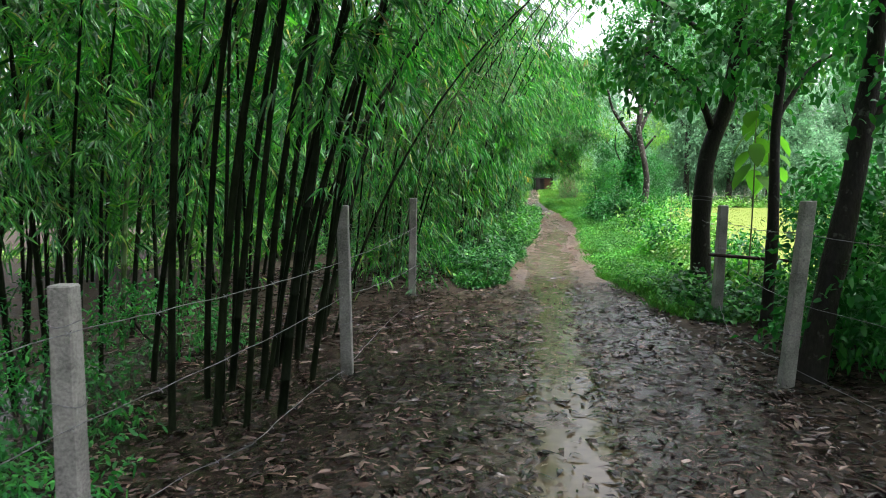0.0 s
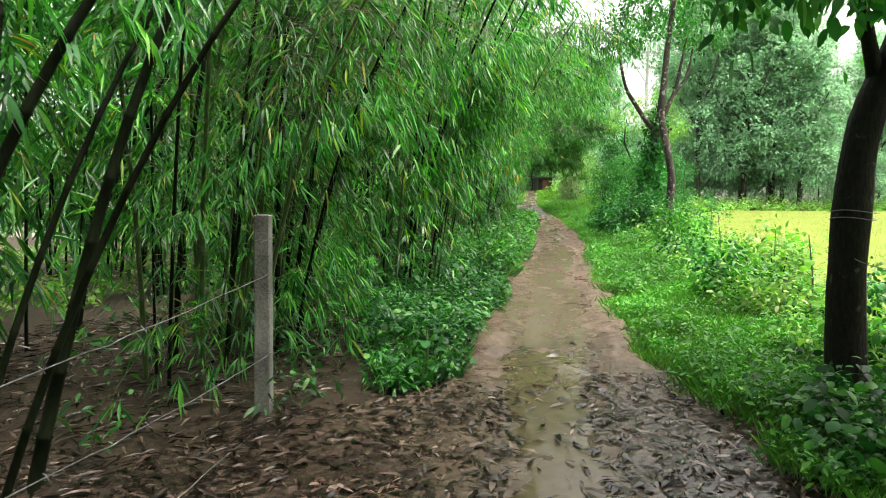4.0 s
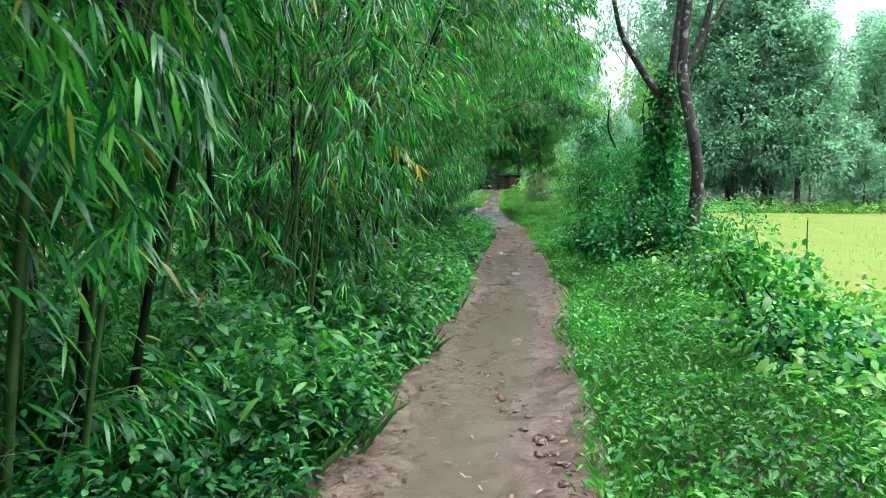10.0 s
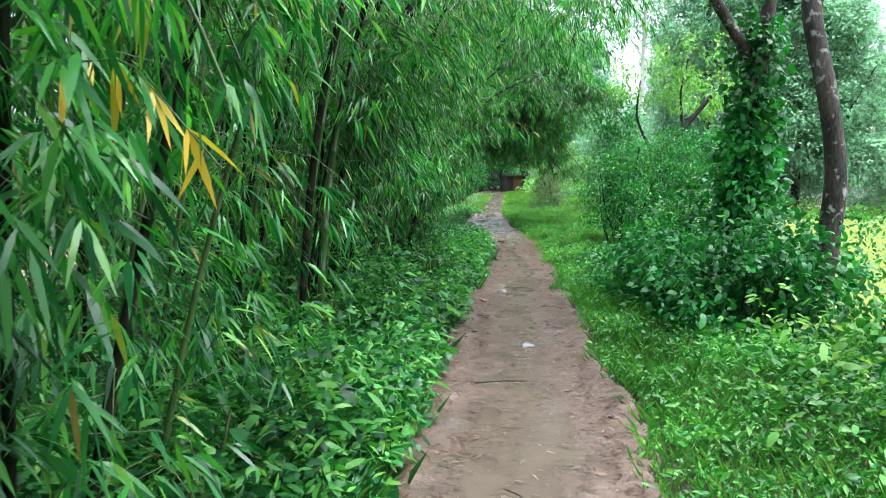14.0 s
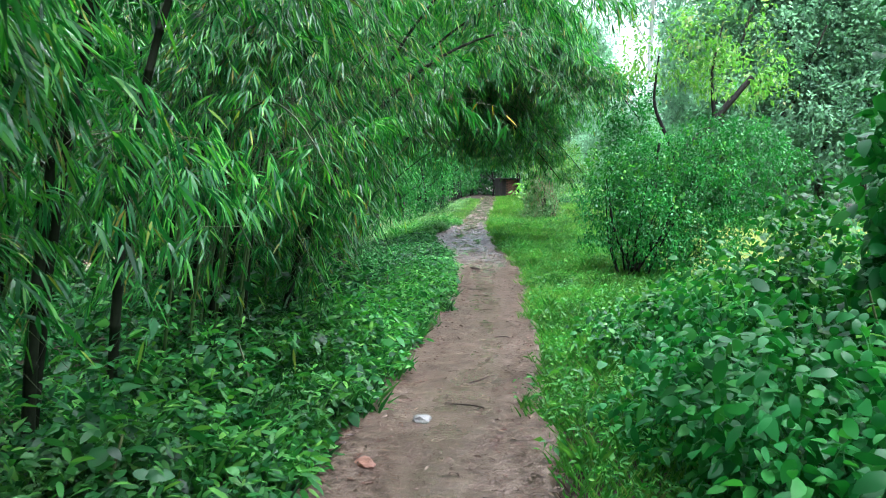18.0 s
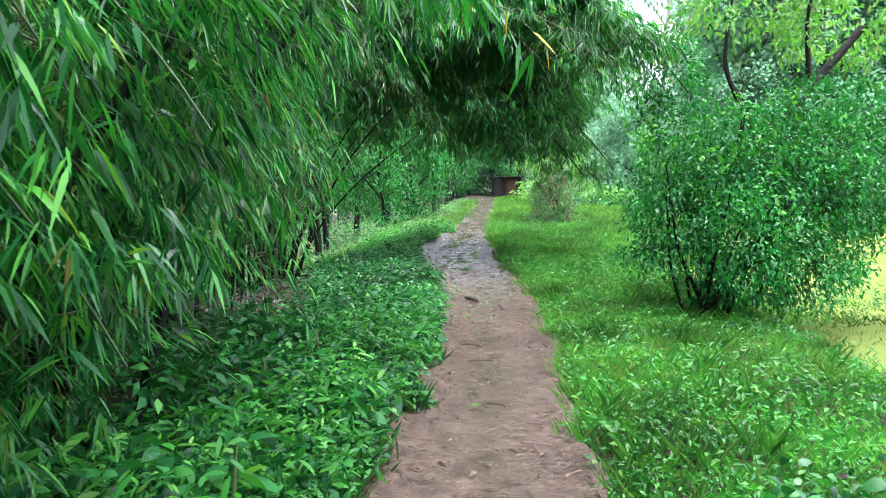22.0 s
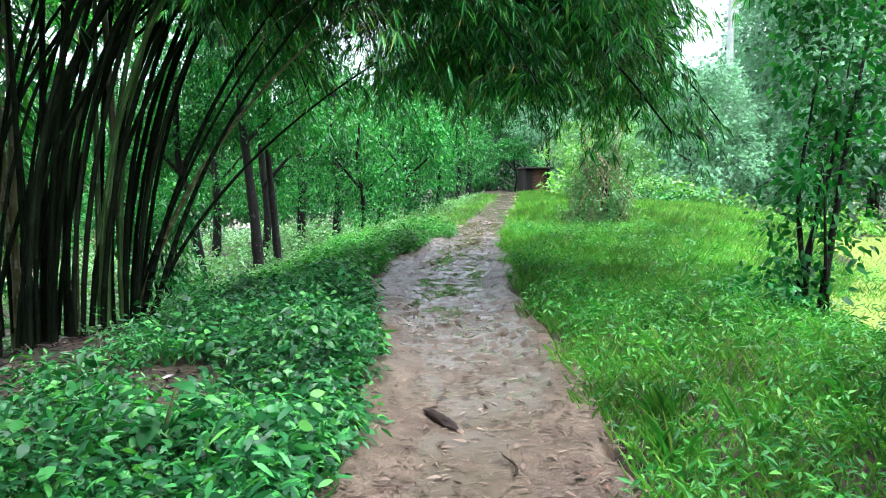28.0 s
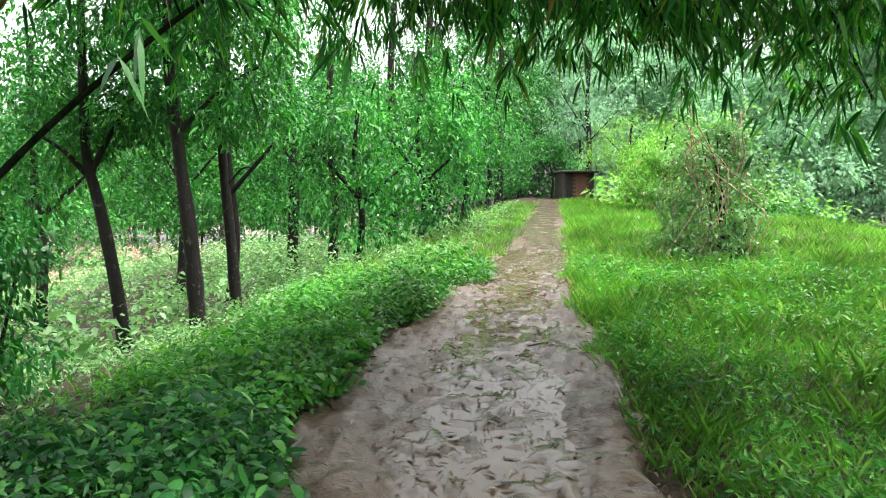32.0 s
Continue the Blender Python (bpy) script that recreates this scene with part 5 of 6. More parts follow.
# far trees: a few kinds, repeated
def far_kind(seed, h, r, label, n=900, leaf=.5, mat=None, low=.2):
    rng = np.random.default_rng(seed)
    foot = (200.0 + seed * 10, 300, 0)
    t = thing("tree", *foot, label, "tree", "trees beyond the field")
    f = np.asarray(foot)
    limb("trunk", f + np.array([(0, 0, -.5), (.1, 0, h * .3), (-.1, 0, h * .6), (0, 0, h * .9)]), 0.016 * h, .006 * h, BARK_PALE, t, 7)
    for a in (0.5, 2.6, 4.4):
        limb("branch", f + np.array([(0, 0, h * .35), (np.cos(a) * r * .4, np.sin(a) * r * .4, h * .5), (np.cos(a) * r * .75, np.sin(a) * r * .75, h * .62)]), .008 * h, .003 * h, BARK_PALE, t, 5)
    bl = [(np.cos(a) * r * (.62 - .3 * i / 16), np.sin(a) * r * (.62 - .3 * i / 16), h * zz, r * (.46 - .01 * i), r * (.46 - .01 * i), h * .11) for i, (a, zz) in enumerate(zip(np.arange(17) * 2.4 + seed, np.linspace(low, .92, 17)))] + [(0, 0, h * .86, r * .45, r * .45, h * .13), (0, 0, h * .6, r * .4, r * .4, h * .2)]
    b = np.asarray(bl)
    b[:, :3] += f
    vol = np.ones(len(b)) / len(b)
    pick = rng.choice(len(b), n, p=vol)
    d = unit(rng.normal(0, 1, (n, 3)))
    c = b[pick, :3] + d * rng.uniform(.55, 1, (n, 1)) * b[pick, 3:]
    P = np.repeat(c, 6, 0) + rng.normal(0, leaf * .7, (n * 6, 3))
    D = unit(np.repeat(d, 6, 0) + rng.normal(0, .7, P.shape))
    V, F = leaf_arrays(P, D, unit(np.array([[0, 0, 1.0]]) + rng.normal(0, .5, P.shape)), leaf * rng.uniform(.6, 1.3, len(P)), leaf * .55, .25, False, .15)
    tagged(mesh_np("crown", V, F, mat or HAZE_LEAF, t), kind="stuff")
    return t


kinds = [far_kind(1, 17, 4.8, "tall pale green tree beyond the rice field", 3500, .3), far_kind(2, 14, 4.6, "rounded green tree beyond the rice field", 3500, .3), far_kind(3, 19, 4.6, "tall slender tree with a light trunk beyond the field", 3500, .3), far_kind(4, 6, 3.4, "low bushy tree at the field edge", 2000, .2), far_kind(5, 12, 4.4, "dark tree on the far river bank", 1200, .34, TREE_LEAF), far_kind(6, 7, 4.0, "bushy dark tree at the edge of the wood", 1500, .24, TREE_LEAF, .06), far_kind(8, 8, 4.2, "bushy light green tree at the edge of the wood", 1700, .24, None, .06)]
rf = np.random.default_rng(5)
spots = [(14 + i * 3.6 + rf.uniform(-1, 1), 63 + rf.uniform(-1.5, 3) - i * .5, (0, 3, 2, 1)[i % 4]) for i in range(11)]
spots[:4] = [(25.0, 63.5, 0), (28.8, 62.0, 1), (21.6, 64.5, 2), (15.0, 62.0, 3)]
spots[4:4] = [(-24, 88, 4), (-30, 84, 5), (20, 80, 6)]
spots += [(16 + i * 5.6 + rf.uniform(-1.5, 1.5), 74 + rf.uniform(-3, 4) - i * .4, int(rf.integers(3))) for i in range(1, 6)]
spots += [(18.4, 63.6, 3)]
spots += [(58 + rf.uniform(-3, 4), 50 - i * 8.0, 4) for i in range(5)]
spots += [(-2 - i * 5.0 + rf.uniform(-1, 1), 98 + rf.uniform(-3, 5), 4 + i % 2) for i in range(9)]
spots += [(-33 + rf.uniform(-4, 4), 78 - i * 7.0, 4 + i % 2) for i in range(11)]
spots += [(-17 - i * 3.5 + rf.uniform(-1, 1), 76 + rf.uniform(-4, 4) - i * 3.0, 5) for i in range(4)]
spots += [(-5 - i * 4.0, 92 + rf.uniform(-2, 2), 4) for i in range(5)]
# Unseen trees added behind the start to hold back skylight
spots += [(-6 + i * 6, -16 + rf.uniform(-2, 2), 4) for i in range(4)]
spots += [(24 + i * 5.0, 81 - i * .8, 6) for i in range(8)]
spots += [(-1 + i * 4.0, 76 + rf.uniform(-1, 2), 5 if i < 3 else 6) for i in range(6)]
spots += [(3 + i * 4.5, 82 + rf.uniform(-3, 3), 4 if i < 2 else 1) for i in range(4)]
for xx, yy, k in spots[len(kinds):]:
    g = float(ground_z(xx, yy))
    sc = rf.uniform(.8, 1.2) * (.9 if xx > 29 and yy > 50 else 1)
    made = copy_thing(kinds[k], pose(xx, yy, g, 0, 0, rf.uniform(0, 360)))
    made.scale = (sc, sc, sc * rf.uniform(.9, 1.1))
for ob, (xx, yy, k) in zip(kinds, spots):
    ob.matrix_basis = pose(xx, yy, float(ground_z(xx, yy)), 0, 0, 20)


# ---- weeds and grass ----
def weeds(name, X, Y, h, per, size, aspect, mat, label, category, seed, fine=True):
    """Many small plants: leaves set round short stems."""
    rng = np.random.default_rng(seed)
    n = len(X)
    H = h * rng.uniform(.5, 1.25, n) * np.maximum(.25, 1 + .6 * vnoise(X * 1.3, Y * 1.3, 75) + .4 * vnoise(X * 3.1, Y * 3.1, 76))
    Z = ground_z(X, Y)
    s = rng.uniform(.25, 1, (n, per))
    az = rng.uniform(0, 6.28, (n, 1)) + np.arange(per) * 2.4
    tilt = rng.normal(0, .18, (n, 2))
    rad = .02 + .10 * (1.1 - s) * rng.uniform(.3, 1, (n, per))
    P = np.stack([X[:, None] + tilt[:, :1] * s * H[:, None] + np.cos(az) * rad, Y[:, None] + tilt[:, 1:] * s * H[:, None] + np.sin(az) * rad, Z[:, None] + s * H[:, None]], -1).reshape(-1, 3)
    D = unit(np.stack([np.cos(az), np.sin(az), rng.uniform(-.75, .8, (n, per))], -1).reshape(-1, 3))
    k = len(P)
    L = size * rng.uniform(.45, 1.4, k) * np.repeat(rng.uniform(.65, 1.25, n), per)
    U = unit(np.array([[0, 0, 1.0]]) + rng.normal(0, .55, (k, 3)))
    off = np.abs(P[:, 0] - centre(P[:, 1])) - np.interp(P[:, 1], Y_W, W_L)
    close = (off < 1.3) & fine
    chunks = [leaf_arrays(P[s_], D[s_], U[s_], L[s_], L[s_] * aspect, .22, f_, .16, True) for s_, f_ in ((close, True), (~close, False)) if s_.any()]
    return tagged(mesh_np(name, *merge(chunks), mat, shade=True), label, category, kind="stuff")


def grass(name, X, Y, h, w, mat, label, seed, category="grass", z=None):
    rng = np.random.default_rng(seed)
    n = len(X)
    Z = ground_z(X, Y) if z is None else np.full(n, z)
    az = rng.uniform(0, 6.28, n)
    D = unit(np.stack([np.cos(az) * .35, np.sin(az) * .35, np.ones(n)], 1) + rng.normal(0, .15, (n, 3)))
    U = np.stack([-np.cos(az), -np.sin(az), .5 + 0 * az], 1)
    L = h * rng.uniform(.45, 1.3, n)
    V, F = leaf_arrays(np.stack([X, Y, Z - .01], 1), D, U, L, w * rng.uniform(.7, 1.3, n), .2, False, .2)
    # bend the tips over sideways
    V = V.reshape(n, 4, 3)
    V[:, 2, 0] += np.cos(az) * L * .15
    V[:, 2, 1] += np.sin(az) * L * .15
    return tagged(mesh_np(name, V.reshape(-1, 3), F, mat), label, category, kind="stuff")


def strip(rng, n, y0, y1, side, a, b, power=1.6):
    """Places beside the track, from a to b metres past its edge, thickest at the edge."""
    Y = rng.uniform(y0, y1, n)
    d = a + (b - a) * rng.uniform(0, 1, n) ** power + .13 * vnoise(Y * 2.0, 0 * Y, 71 + side) + rng.normal(0, .05, n)
    edge = np.interp(Y, Y_W, W_L if side < 0 else W_R)
    X = centre(Y) + side * (edge + d)
    ok = (vnoise(X * 1.7, Y * 1.7, 78) > -.5) | (rng.uniform(0, 1, n) < (.35 if side < 0 else .75))
    X, Y, d, edge, n = X[ok], Y[ok], d[ok], edge[ok], int(ok.sum())
    if side < 0:
        ok = (Y > 14.5) | (edge + d < .8 + .3 * (Y - 8.7)) | (rng.uniform(0, 1, n) < .06)
        X, Y, d = X[ok], Y[ok], d[ok]
        ok = (Y < 35) | (Y > 42.5) | (vnoise(X * 1.1, Y * 1.1, 77) > -.25) | (d < .8)
        X, Y = X[ok], Y[ok]
    return X, Y


rw = np.random.default_rng(9)
WL = "knee-high broad-leaved weeds crowding the path edge"
for y0, y1, n, h, sz in ((9.2, 16, 2000, .3, .07), (16, 22, 1900, .38, .08), (22, 28, 1900, .38, .085), (28, 34, 2000, .32, .075), (34, 41, 3000, .27, .066), (41, 46, 2200, .22, .06)):
    broad = .62 if y0 < 16 or y0 > 33 else .45
    # Darker leaf up to the clump's shade, lighter leaf on the open bank
    weeds("weeds", *strip(rw, int(n * broad), y0, y1, -1, -.05, 1.7), h, 10, sz * .92, .6, WEED_LEAF if y0 < 41 else FRESH_LEAF, WL, "weeds", int(y0))
    weeds("weeds", *strip(rw, int(n * (1.25 - broad)), y0, y1, -1, -.05, 1.9), h * 1.1, 12, sz * 1.1, .26, FRESH_LEAF if 16 <= y0 < 34 or y0 > 40 else WEED_LEAF, "narrow-leaved weeds growing through the verge", "weeds", int(y0) + 300)
    grass("grass", *strip(rw, 7000 if 16 <= y0 < 34 else 2500, y0, y1, -1, -.06, 1.5, 1.3), h * .8, .011, WEED_BLADE, "broad-bladed grass among the weeds", int(y0) + 400)
    if y0 < 34:
        weeds("undergrowth", *strip(rw, 1000, y0, y1, -1, .9, 4.2, 1.0), .6, 11, .1, .55, WEED_LEAF, "shaded undergrowth beneath the bamboo", "undergrowth", int(y0) + 1, False)
for y0, y1, n in ((8.5, 14, 2500), (14, 20, 2500), (20, 26, 1900), (26, 32, 1500), (32, 38, 1300), (38, 46, 1900)):
    weeds("ground_cover", *strip(rw, n, y0, y1, 1, 0, 3.0, 1.2), .2, 10, .055 if y0 < 32 else .06, .42 if y0 < 32 else .3, FRESH_LEAF, "low creeping green plants along the path", "ground cover", int(y0) + 2, False)
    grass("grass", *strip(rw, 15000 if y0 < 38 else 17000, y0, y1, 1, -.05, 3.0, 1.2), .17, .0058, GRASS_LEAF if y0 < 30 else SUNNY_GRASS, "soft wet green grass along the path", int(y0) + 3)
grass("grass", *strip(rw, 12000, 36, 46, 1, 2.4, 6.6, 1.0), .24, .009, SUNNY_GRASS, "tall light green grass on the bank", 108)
weeds("ground_cover", *strip(rw, 900, 36, 46, 1, 2.4, 6.6, 1.0), .24, 10, .075, .35, FRESH_LEAF, "low creeping green plants along the path", "ground cover", 109, False)
grass("dead_grass", *strip(rw, 3200, 24, 48, 1, -.05, 2.6, 1.2), .13, .008, STRAW, "dry brown blades among the wet grass", 105)
for y0, y1 in ((20, 30), (30, 40), (40, 52)):
    tx_, ty_ = strip(rw, 60, y0, y1, 1, .1, 3.0, 1.0)
    tx_, ty_ = np.repeat(tx_, 22) + rw.normal(0, .05, len(tx_) * 22), np.repeat(ty_, 22) + rw.normal(0, .05, len(ty_) * 22)
    grass("grass", tx_, ty_, 0.3, .0068, GRASS_LEAF if y0 < 40 else SUNNY_GRASS, "tufts of taller grass beside the path", int(y0) + 106)
grass("grass", *strip(rw, 6000, 9.5, 34, -1, -.05, 1.2, 1.4), .16, .010, GRASS_LEAF, "soft wet green grass along the path", 90)
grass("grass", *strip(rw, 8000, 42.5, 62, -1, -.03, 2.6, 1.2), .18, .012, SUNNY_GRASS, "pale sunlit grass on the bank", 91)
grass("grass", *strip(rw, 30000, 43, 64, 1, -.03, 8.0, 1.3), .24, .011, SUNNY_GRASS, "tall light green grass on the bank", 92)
# Paler leaf colour here makes up for the arch's shade on the bank
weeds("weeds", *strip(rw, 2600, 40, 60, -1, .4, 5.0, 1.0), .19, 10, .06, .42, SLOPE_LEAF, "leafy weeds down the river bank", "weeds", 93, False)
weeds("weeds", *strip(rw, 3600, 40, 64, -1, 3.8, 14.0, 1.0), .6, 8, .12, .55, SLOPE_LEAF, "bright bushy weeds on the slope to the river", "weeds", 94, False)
weeds("weeds", *strip(rw, 1500, 0, 36, -1, 4.5, 13.0, 1.0), .3, 11, .14, .55, SUNNY_GRASS, "bright weeds on open land behind the bamboo", "weeds", 95, False)
weeds("weeds", *strip(rw, 900, 54.5, 62, 1, 2.5, 9.0, 1.0), .4, 11, .12, .6, WEED_LEAF, "leafy crop plants beside the field", "weeds", 96, False)
weeds("weeds", *strip(rw, 420, 8.4, 9.8, 1, .2, 3.0, 1.0), .4, 11, .08, .6, WEED_LEAF, "shaded leafy weeds under the fence", "weeds", 97)
weeds("undergrowth", *strip(rw, 420, 1, 8.6, 1, 1.5, 4.5, 1.0), .5, 11, .1, .55, CLIMBER_LEAF, "dark undergrowth behind the wire fence", "undergrowth", 110, False)
weeds("weeds", *strip(rw, 90, 2.5, 9.5, -1, -.9, 1.0, 1.0), .22, 8, .07, .55, WEED_LEAF, "scattered seedlings among fallen leaves", "weeds", 98)
weeds("weeds", *strip(rw, 300, 30.8, 33.4, -1, -.05, 1.5, 1.0), .26, 7, .088, .92, WEED_LEAF, "patch of plants with broad round scalloped leaves", "weeds", 102)
weeds("weeds", *strip(rw, 110, 8.3, 10.2, -1, -.3, 1.2, 1.0), .14, 8, .07, .6, WEED_LEAF, "scattered seedlings among fallen leaves", "weeds", 103)
# Sun-brightened leaf offsets the shade that the fence trees cast here
weeds("weeds", *strip(rw, 700, 9.5, 23, 1, 1.2, 3.2, 1.0), .42, 12, .085, .45, SUNNY_GRASS, "bright leafy weeds between the path and the field", "weeds", 104)
weeds("weeds", *strip(rw, 480, 18.5, 23.2, 1, .7, 3.2, 1.0), .25, 11, .075, .42, FRESH_LEAF, "bright leafy weeds between the path and the field", "weeds", 107)
# rice
n = 24000
RY = rw.uniform(4, 57, n)
RX = centre(RY) + 4.1 + verge(RY) + 26 * rw.uniform(0, 1, n) ** 1.7
grass("rice", RX, RY, .11, .005, RICE_LEAF, "ripening yellow-green rice plants in the paddy", 99, "rice", FIELD_Z + .155)
weeds("weeds", rw.uniform(9, 58, 2600), rw.uniform(56, 61.5, 2600), .8, 8, .2, .6, SUNNY_GRASS, "low green bushes along the far edge of the field", "weeds", 101, False)

# ---- fallen leaves and straw on the track ----
def litter(name, n, y0, y1, o0, o1, L0, mat, label, seed, lift=.035):
    rng = np.random.default_rng(seed)
    Y = rng.uniform(y0, y1, n)
    wl, wr = np.interp(Y, Y_W, W_L), np.interp(Y, Y_W, W_R)
    O = rng.uniform(o0, o1, n)
    ok = (O > -wl + .05) & (O < wr - .05)
    Y, O = Y[ok], O[ok]
    k = len(Y)
    P = np.stack([centre(Y) + O, Y, path_z(Y) + np.maximum(mud_height(O, Y), -.02) + lift + rng.uniform(-.003, .008, k) - (.14 * smooth(1.2, 2.4, np.abs(O)) + .4 * smooth(2.2, 8.0, -O)) * smooth(11, 8, Y)], 1)
    az = rng.uniform(0, 6.28, k)
    D = unit(np.stack([np.cos(az), np.sin(az), rng.normal(.01, .07, k)], 1))
    U = unit(np.array([[0, 0, 1.0]]) + rng.normal(0, .25, (k, 3)))
    L = L0 * rng.uniform(.5, 1.3, k)
    V, F = leaf_arrays(P, D, U, L, L * rng.uniform(.1, .3, k), .05, True, .3)
    tagged(mesh_np(name, V, F, mat), label, "leaf litter", kind="stuff")


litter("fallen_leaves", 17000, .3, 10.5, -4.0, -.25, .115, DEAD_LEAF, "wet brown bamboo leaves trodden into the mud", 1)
bed = np.random.default_rng(8)
BY = bed.uniform(33.5, 43, 2600)
BX = centre(BY) - .9 - bed.uniform(0, 3.6, 2600)
BA = bed.uniform(0, 6.28, 2600)
V, F = leaf_arrays(np.stack([BX, BY, ground_z(BX, BY) + .012], 1), unit(np.stack([np.cos(BA), np.sin(BA), bed.normal(.05, .15, 2600)], 1)), unit(np.array([[0, 0, 1.0]]) + bed.normal(0, .4, (2600, 3))), bed.uniform(.08, .2, 2600), .022, .05, True, .3)
tagged(mesh_np("fallen_leaves", V, F, DEAD_LEAF), "dry brown bamboo leaves under the clump", "leaf litter", kind="stuff")
BN = 4200
BY = bed.uniform(8.0, 14.0, BN)
BX = centre(BY) - 1.6 - bed.uniform(0, 4.6, BN)
BA = bed.uniform(0, 6.28, BN)
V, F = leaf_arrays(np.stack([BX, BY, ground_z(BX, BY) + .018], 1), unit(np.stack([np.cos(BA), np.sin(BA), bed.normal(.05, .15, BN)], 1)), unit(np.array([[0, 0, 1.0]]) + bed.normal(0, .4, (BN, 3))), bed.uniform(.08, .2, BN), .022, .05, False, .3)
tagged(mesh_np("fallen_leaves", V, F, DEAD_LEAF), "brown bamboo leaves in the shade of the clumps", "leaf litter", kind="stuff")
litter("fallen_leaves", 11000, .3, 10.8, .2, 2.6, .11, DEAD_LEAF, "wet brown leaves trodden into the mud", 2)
litter("fallen_leaves", 700, -1, 12, -.4, .4, .13, DEAD_LEAF, "sodden leaves lying in the puddle", 3)
litter("straw", 1200, 23, 38, -.8, .8, .05, PRESSED, "dead leaves and bits of bark trodden into mud", 6)
litter("straw", 2600, 10, 47, -.8, .8, .06, PRESSED, "dead bamboo leaves and bits of twig on mud", 4)
litter("straw", 600, 27, 47, -.85, .85, .1, PRESSED, "dark twigs and bamboo leaves pressed into wet mud", 7)
RED_LITTER = leaf_mat("red_brown_leaf_litter", [(0, (.03, .011, .008)), (.5, (.09, .036, .026)), (1, (.17, .085, .06))], rough=.3, through_=.06, glow=(1, .7, .5))
for side in (-1, 1):
    lo, hi = sorted((side * .3, side * .72))
    litter("fallen_leaves", 2600, 10, 36, lo, hi, .05, RED_LITTER, "reddish crumbs of bark and leaf along the path edge", 14 + side)
    litter("fallen_leaves", 1500, 10, 36, lo, hi, .06, PRESSED, "dark sodden leaves along the path edge", 24 + side)
GN = 8000
GY = bed.uniform(-1, 9.6, GN)
GX = centre(GY) + bed.uniform(1.5, 4.2, GN)
GA = bed.uniform(0, 6.28, GN)
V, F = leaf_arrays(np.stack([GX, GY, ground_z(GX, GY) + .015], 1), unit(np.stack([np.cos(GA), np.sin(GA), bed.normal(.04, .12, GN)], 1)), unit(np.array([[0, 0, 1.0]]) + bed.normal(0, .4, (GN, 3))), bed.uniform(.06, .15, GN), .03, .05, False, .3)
tagged(mesh_np("fallen_leaves", V, F, DEAD_LEAF), "wet leaves under the fence, painted dark for the shade", "leaf litter", kind="stuff")
litter("straw", 3400, 33, 50, -.95, .95, .075, PRESSED, "pale bamboo leaves pressed into wet mud", 9)
litter("fallen_leaves", 1500, 33, 50, -.95, .95, .07, STRAW, "dark bamboo leaves pressed into wet mud", 10)
litter("fallen_leaves", 1300, -1, 10, -4.5, -.7, .07, STRAW, "pale brown bamboo leaves strewn under the clump", 12)
litter("straw", 2600, 20, 40, -.85, .85, .05, PRESSED, "pale straw and leaf bits trodden flat", 11)
litter("straw", 1500, -1, 47, -.8, .8, .07, STRAW, "dry straw-coloured leaf bits on mud", 5)

# ---- fence ----
def fence_post(x, y, h, tilt_x, tilt_y, w=.11):
    z = float(ground_z(x, y)) - .25
    t = thing("fence_post", x, y, z, "weathered grey concrete fence post, slightly leaning", "fence post", "concrete posts of the wire fence")
    bm = bmesh.new()
    bmesh.ops.create_cube(bm, size=1)
    for v in bm.verts:
        top = v.co.z > 0
        s = w * (.92 if top else 1.0)
        v.co = Vector((v.co.x * s, v.co.y * s, (h + .25) if top else 0))
    bmesh.ops.subdivide_edges(bm, edges=[e for e in bm.edges if abs(e.verts[0].co.z - e.verts[1].co.z) > .1], cuts=6)
    bmesh.ops.bevel(bm, geom=[e for e in bm.edges], offset=.008, segments=1, affect="EDGES")
    for v in bm.verts:
        v.co += Vector(noise.noise_vector(v.co * 9 + Vector((x, y, 0)))) * .004
        v.co = Vector((x + v.co.x + tilt_x * v.co.z, y + v.co.y + tilt_y * v.co.z, z + v.co.z))
    shaft = part("shaft", bm, CONCRETE, t)
    for zz in (.3, .62, .88):
        zc = .25 + h * zz
        a = np.linspace(0, 2 * np.pi, 17)
        ring = np.stack([x + tilt_x * zc + w * .66 * np.cos(a), y + tilt_y * zc + w * .66 * np.sin(a), z + zc + .012 * np.sin(a * 2 + zz * 9)], 1)
        mesh_np("wire_tie", *tube_arrays(ring, .0026, 5), WIRE, shaft, shade=True)
    return t


POSTS_L = [(-1.64, 3.1, 1.37, .0, .0), (-.88, 6.55, 1.53, -.015, 0), (-.43, 9.9, 1.33, .015, 0)]
POSTS_R = [(2.93, 6.1, 1.6, .06, -.04), (3.34, 8.75, 1.38, .03, 0)]
for p in POSTS_L + POSTS_R:
    fence_post(*p)


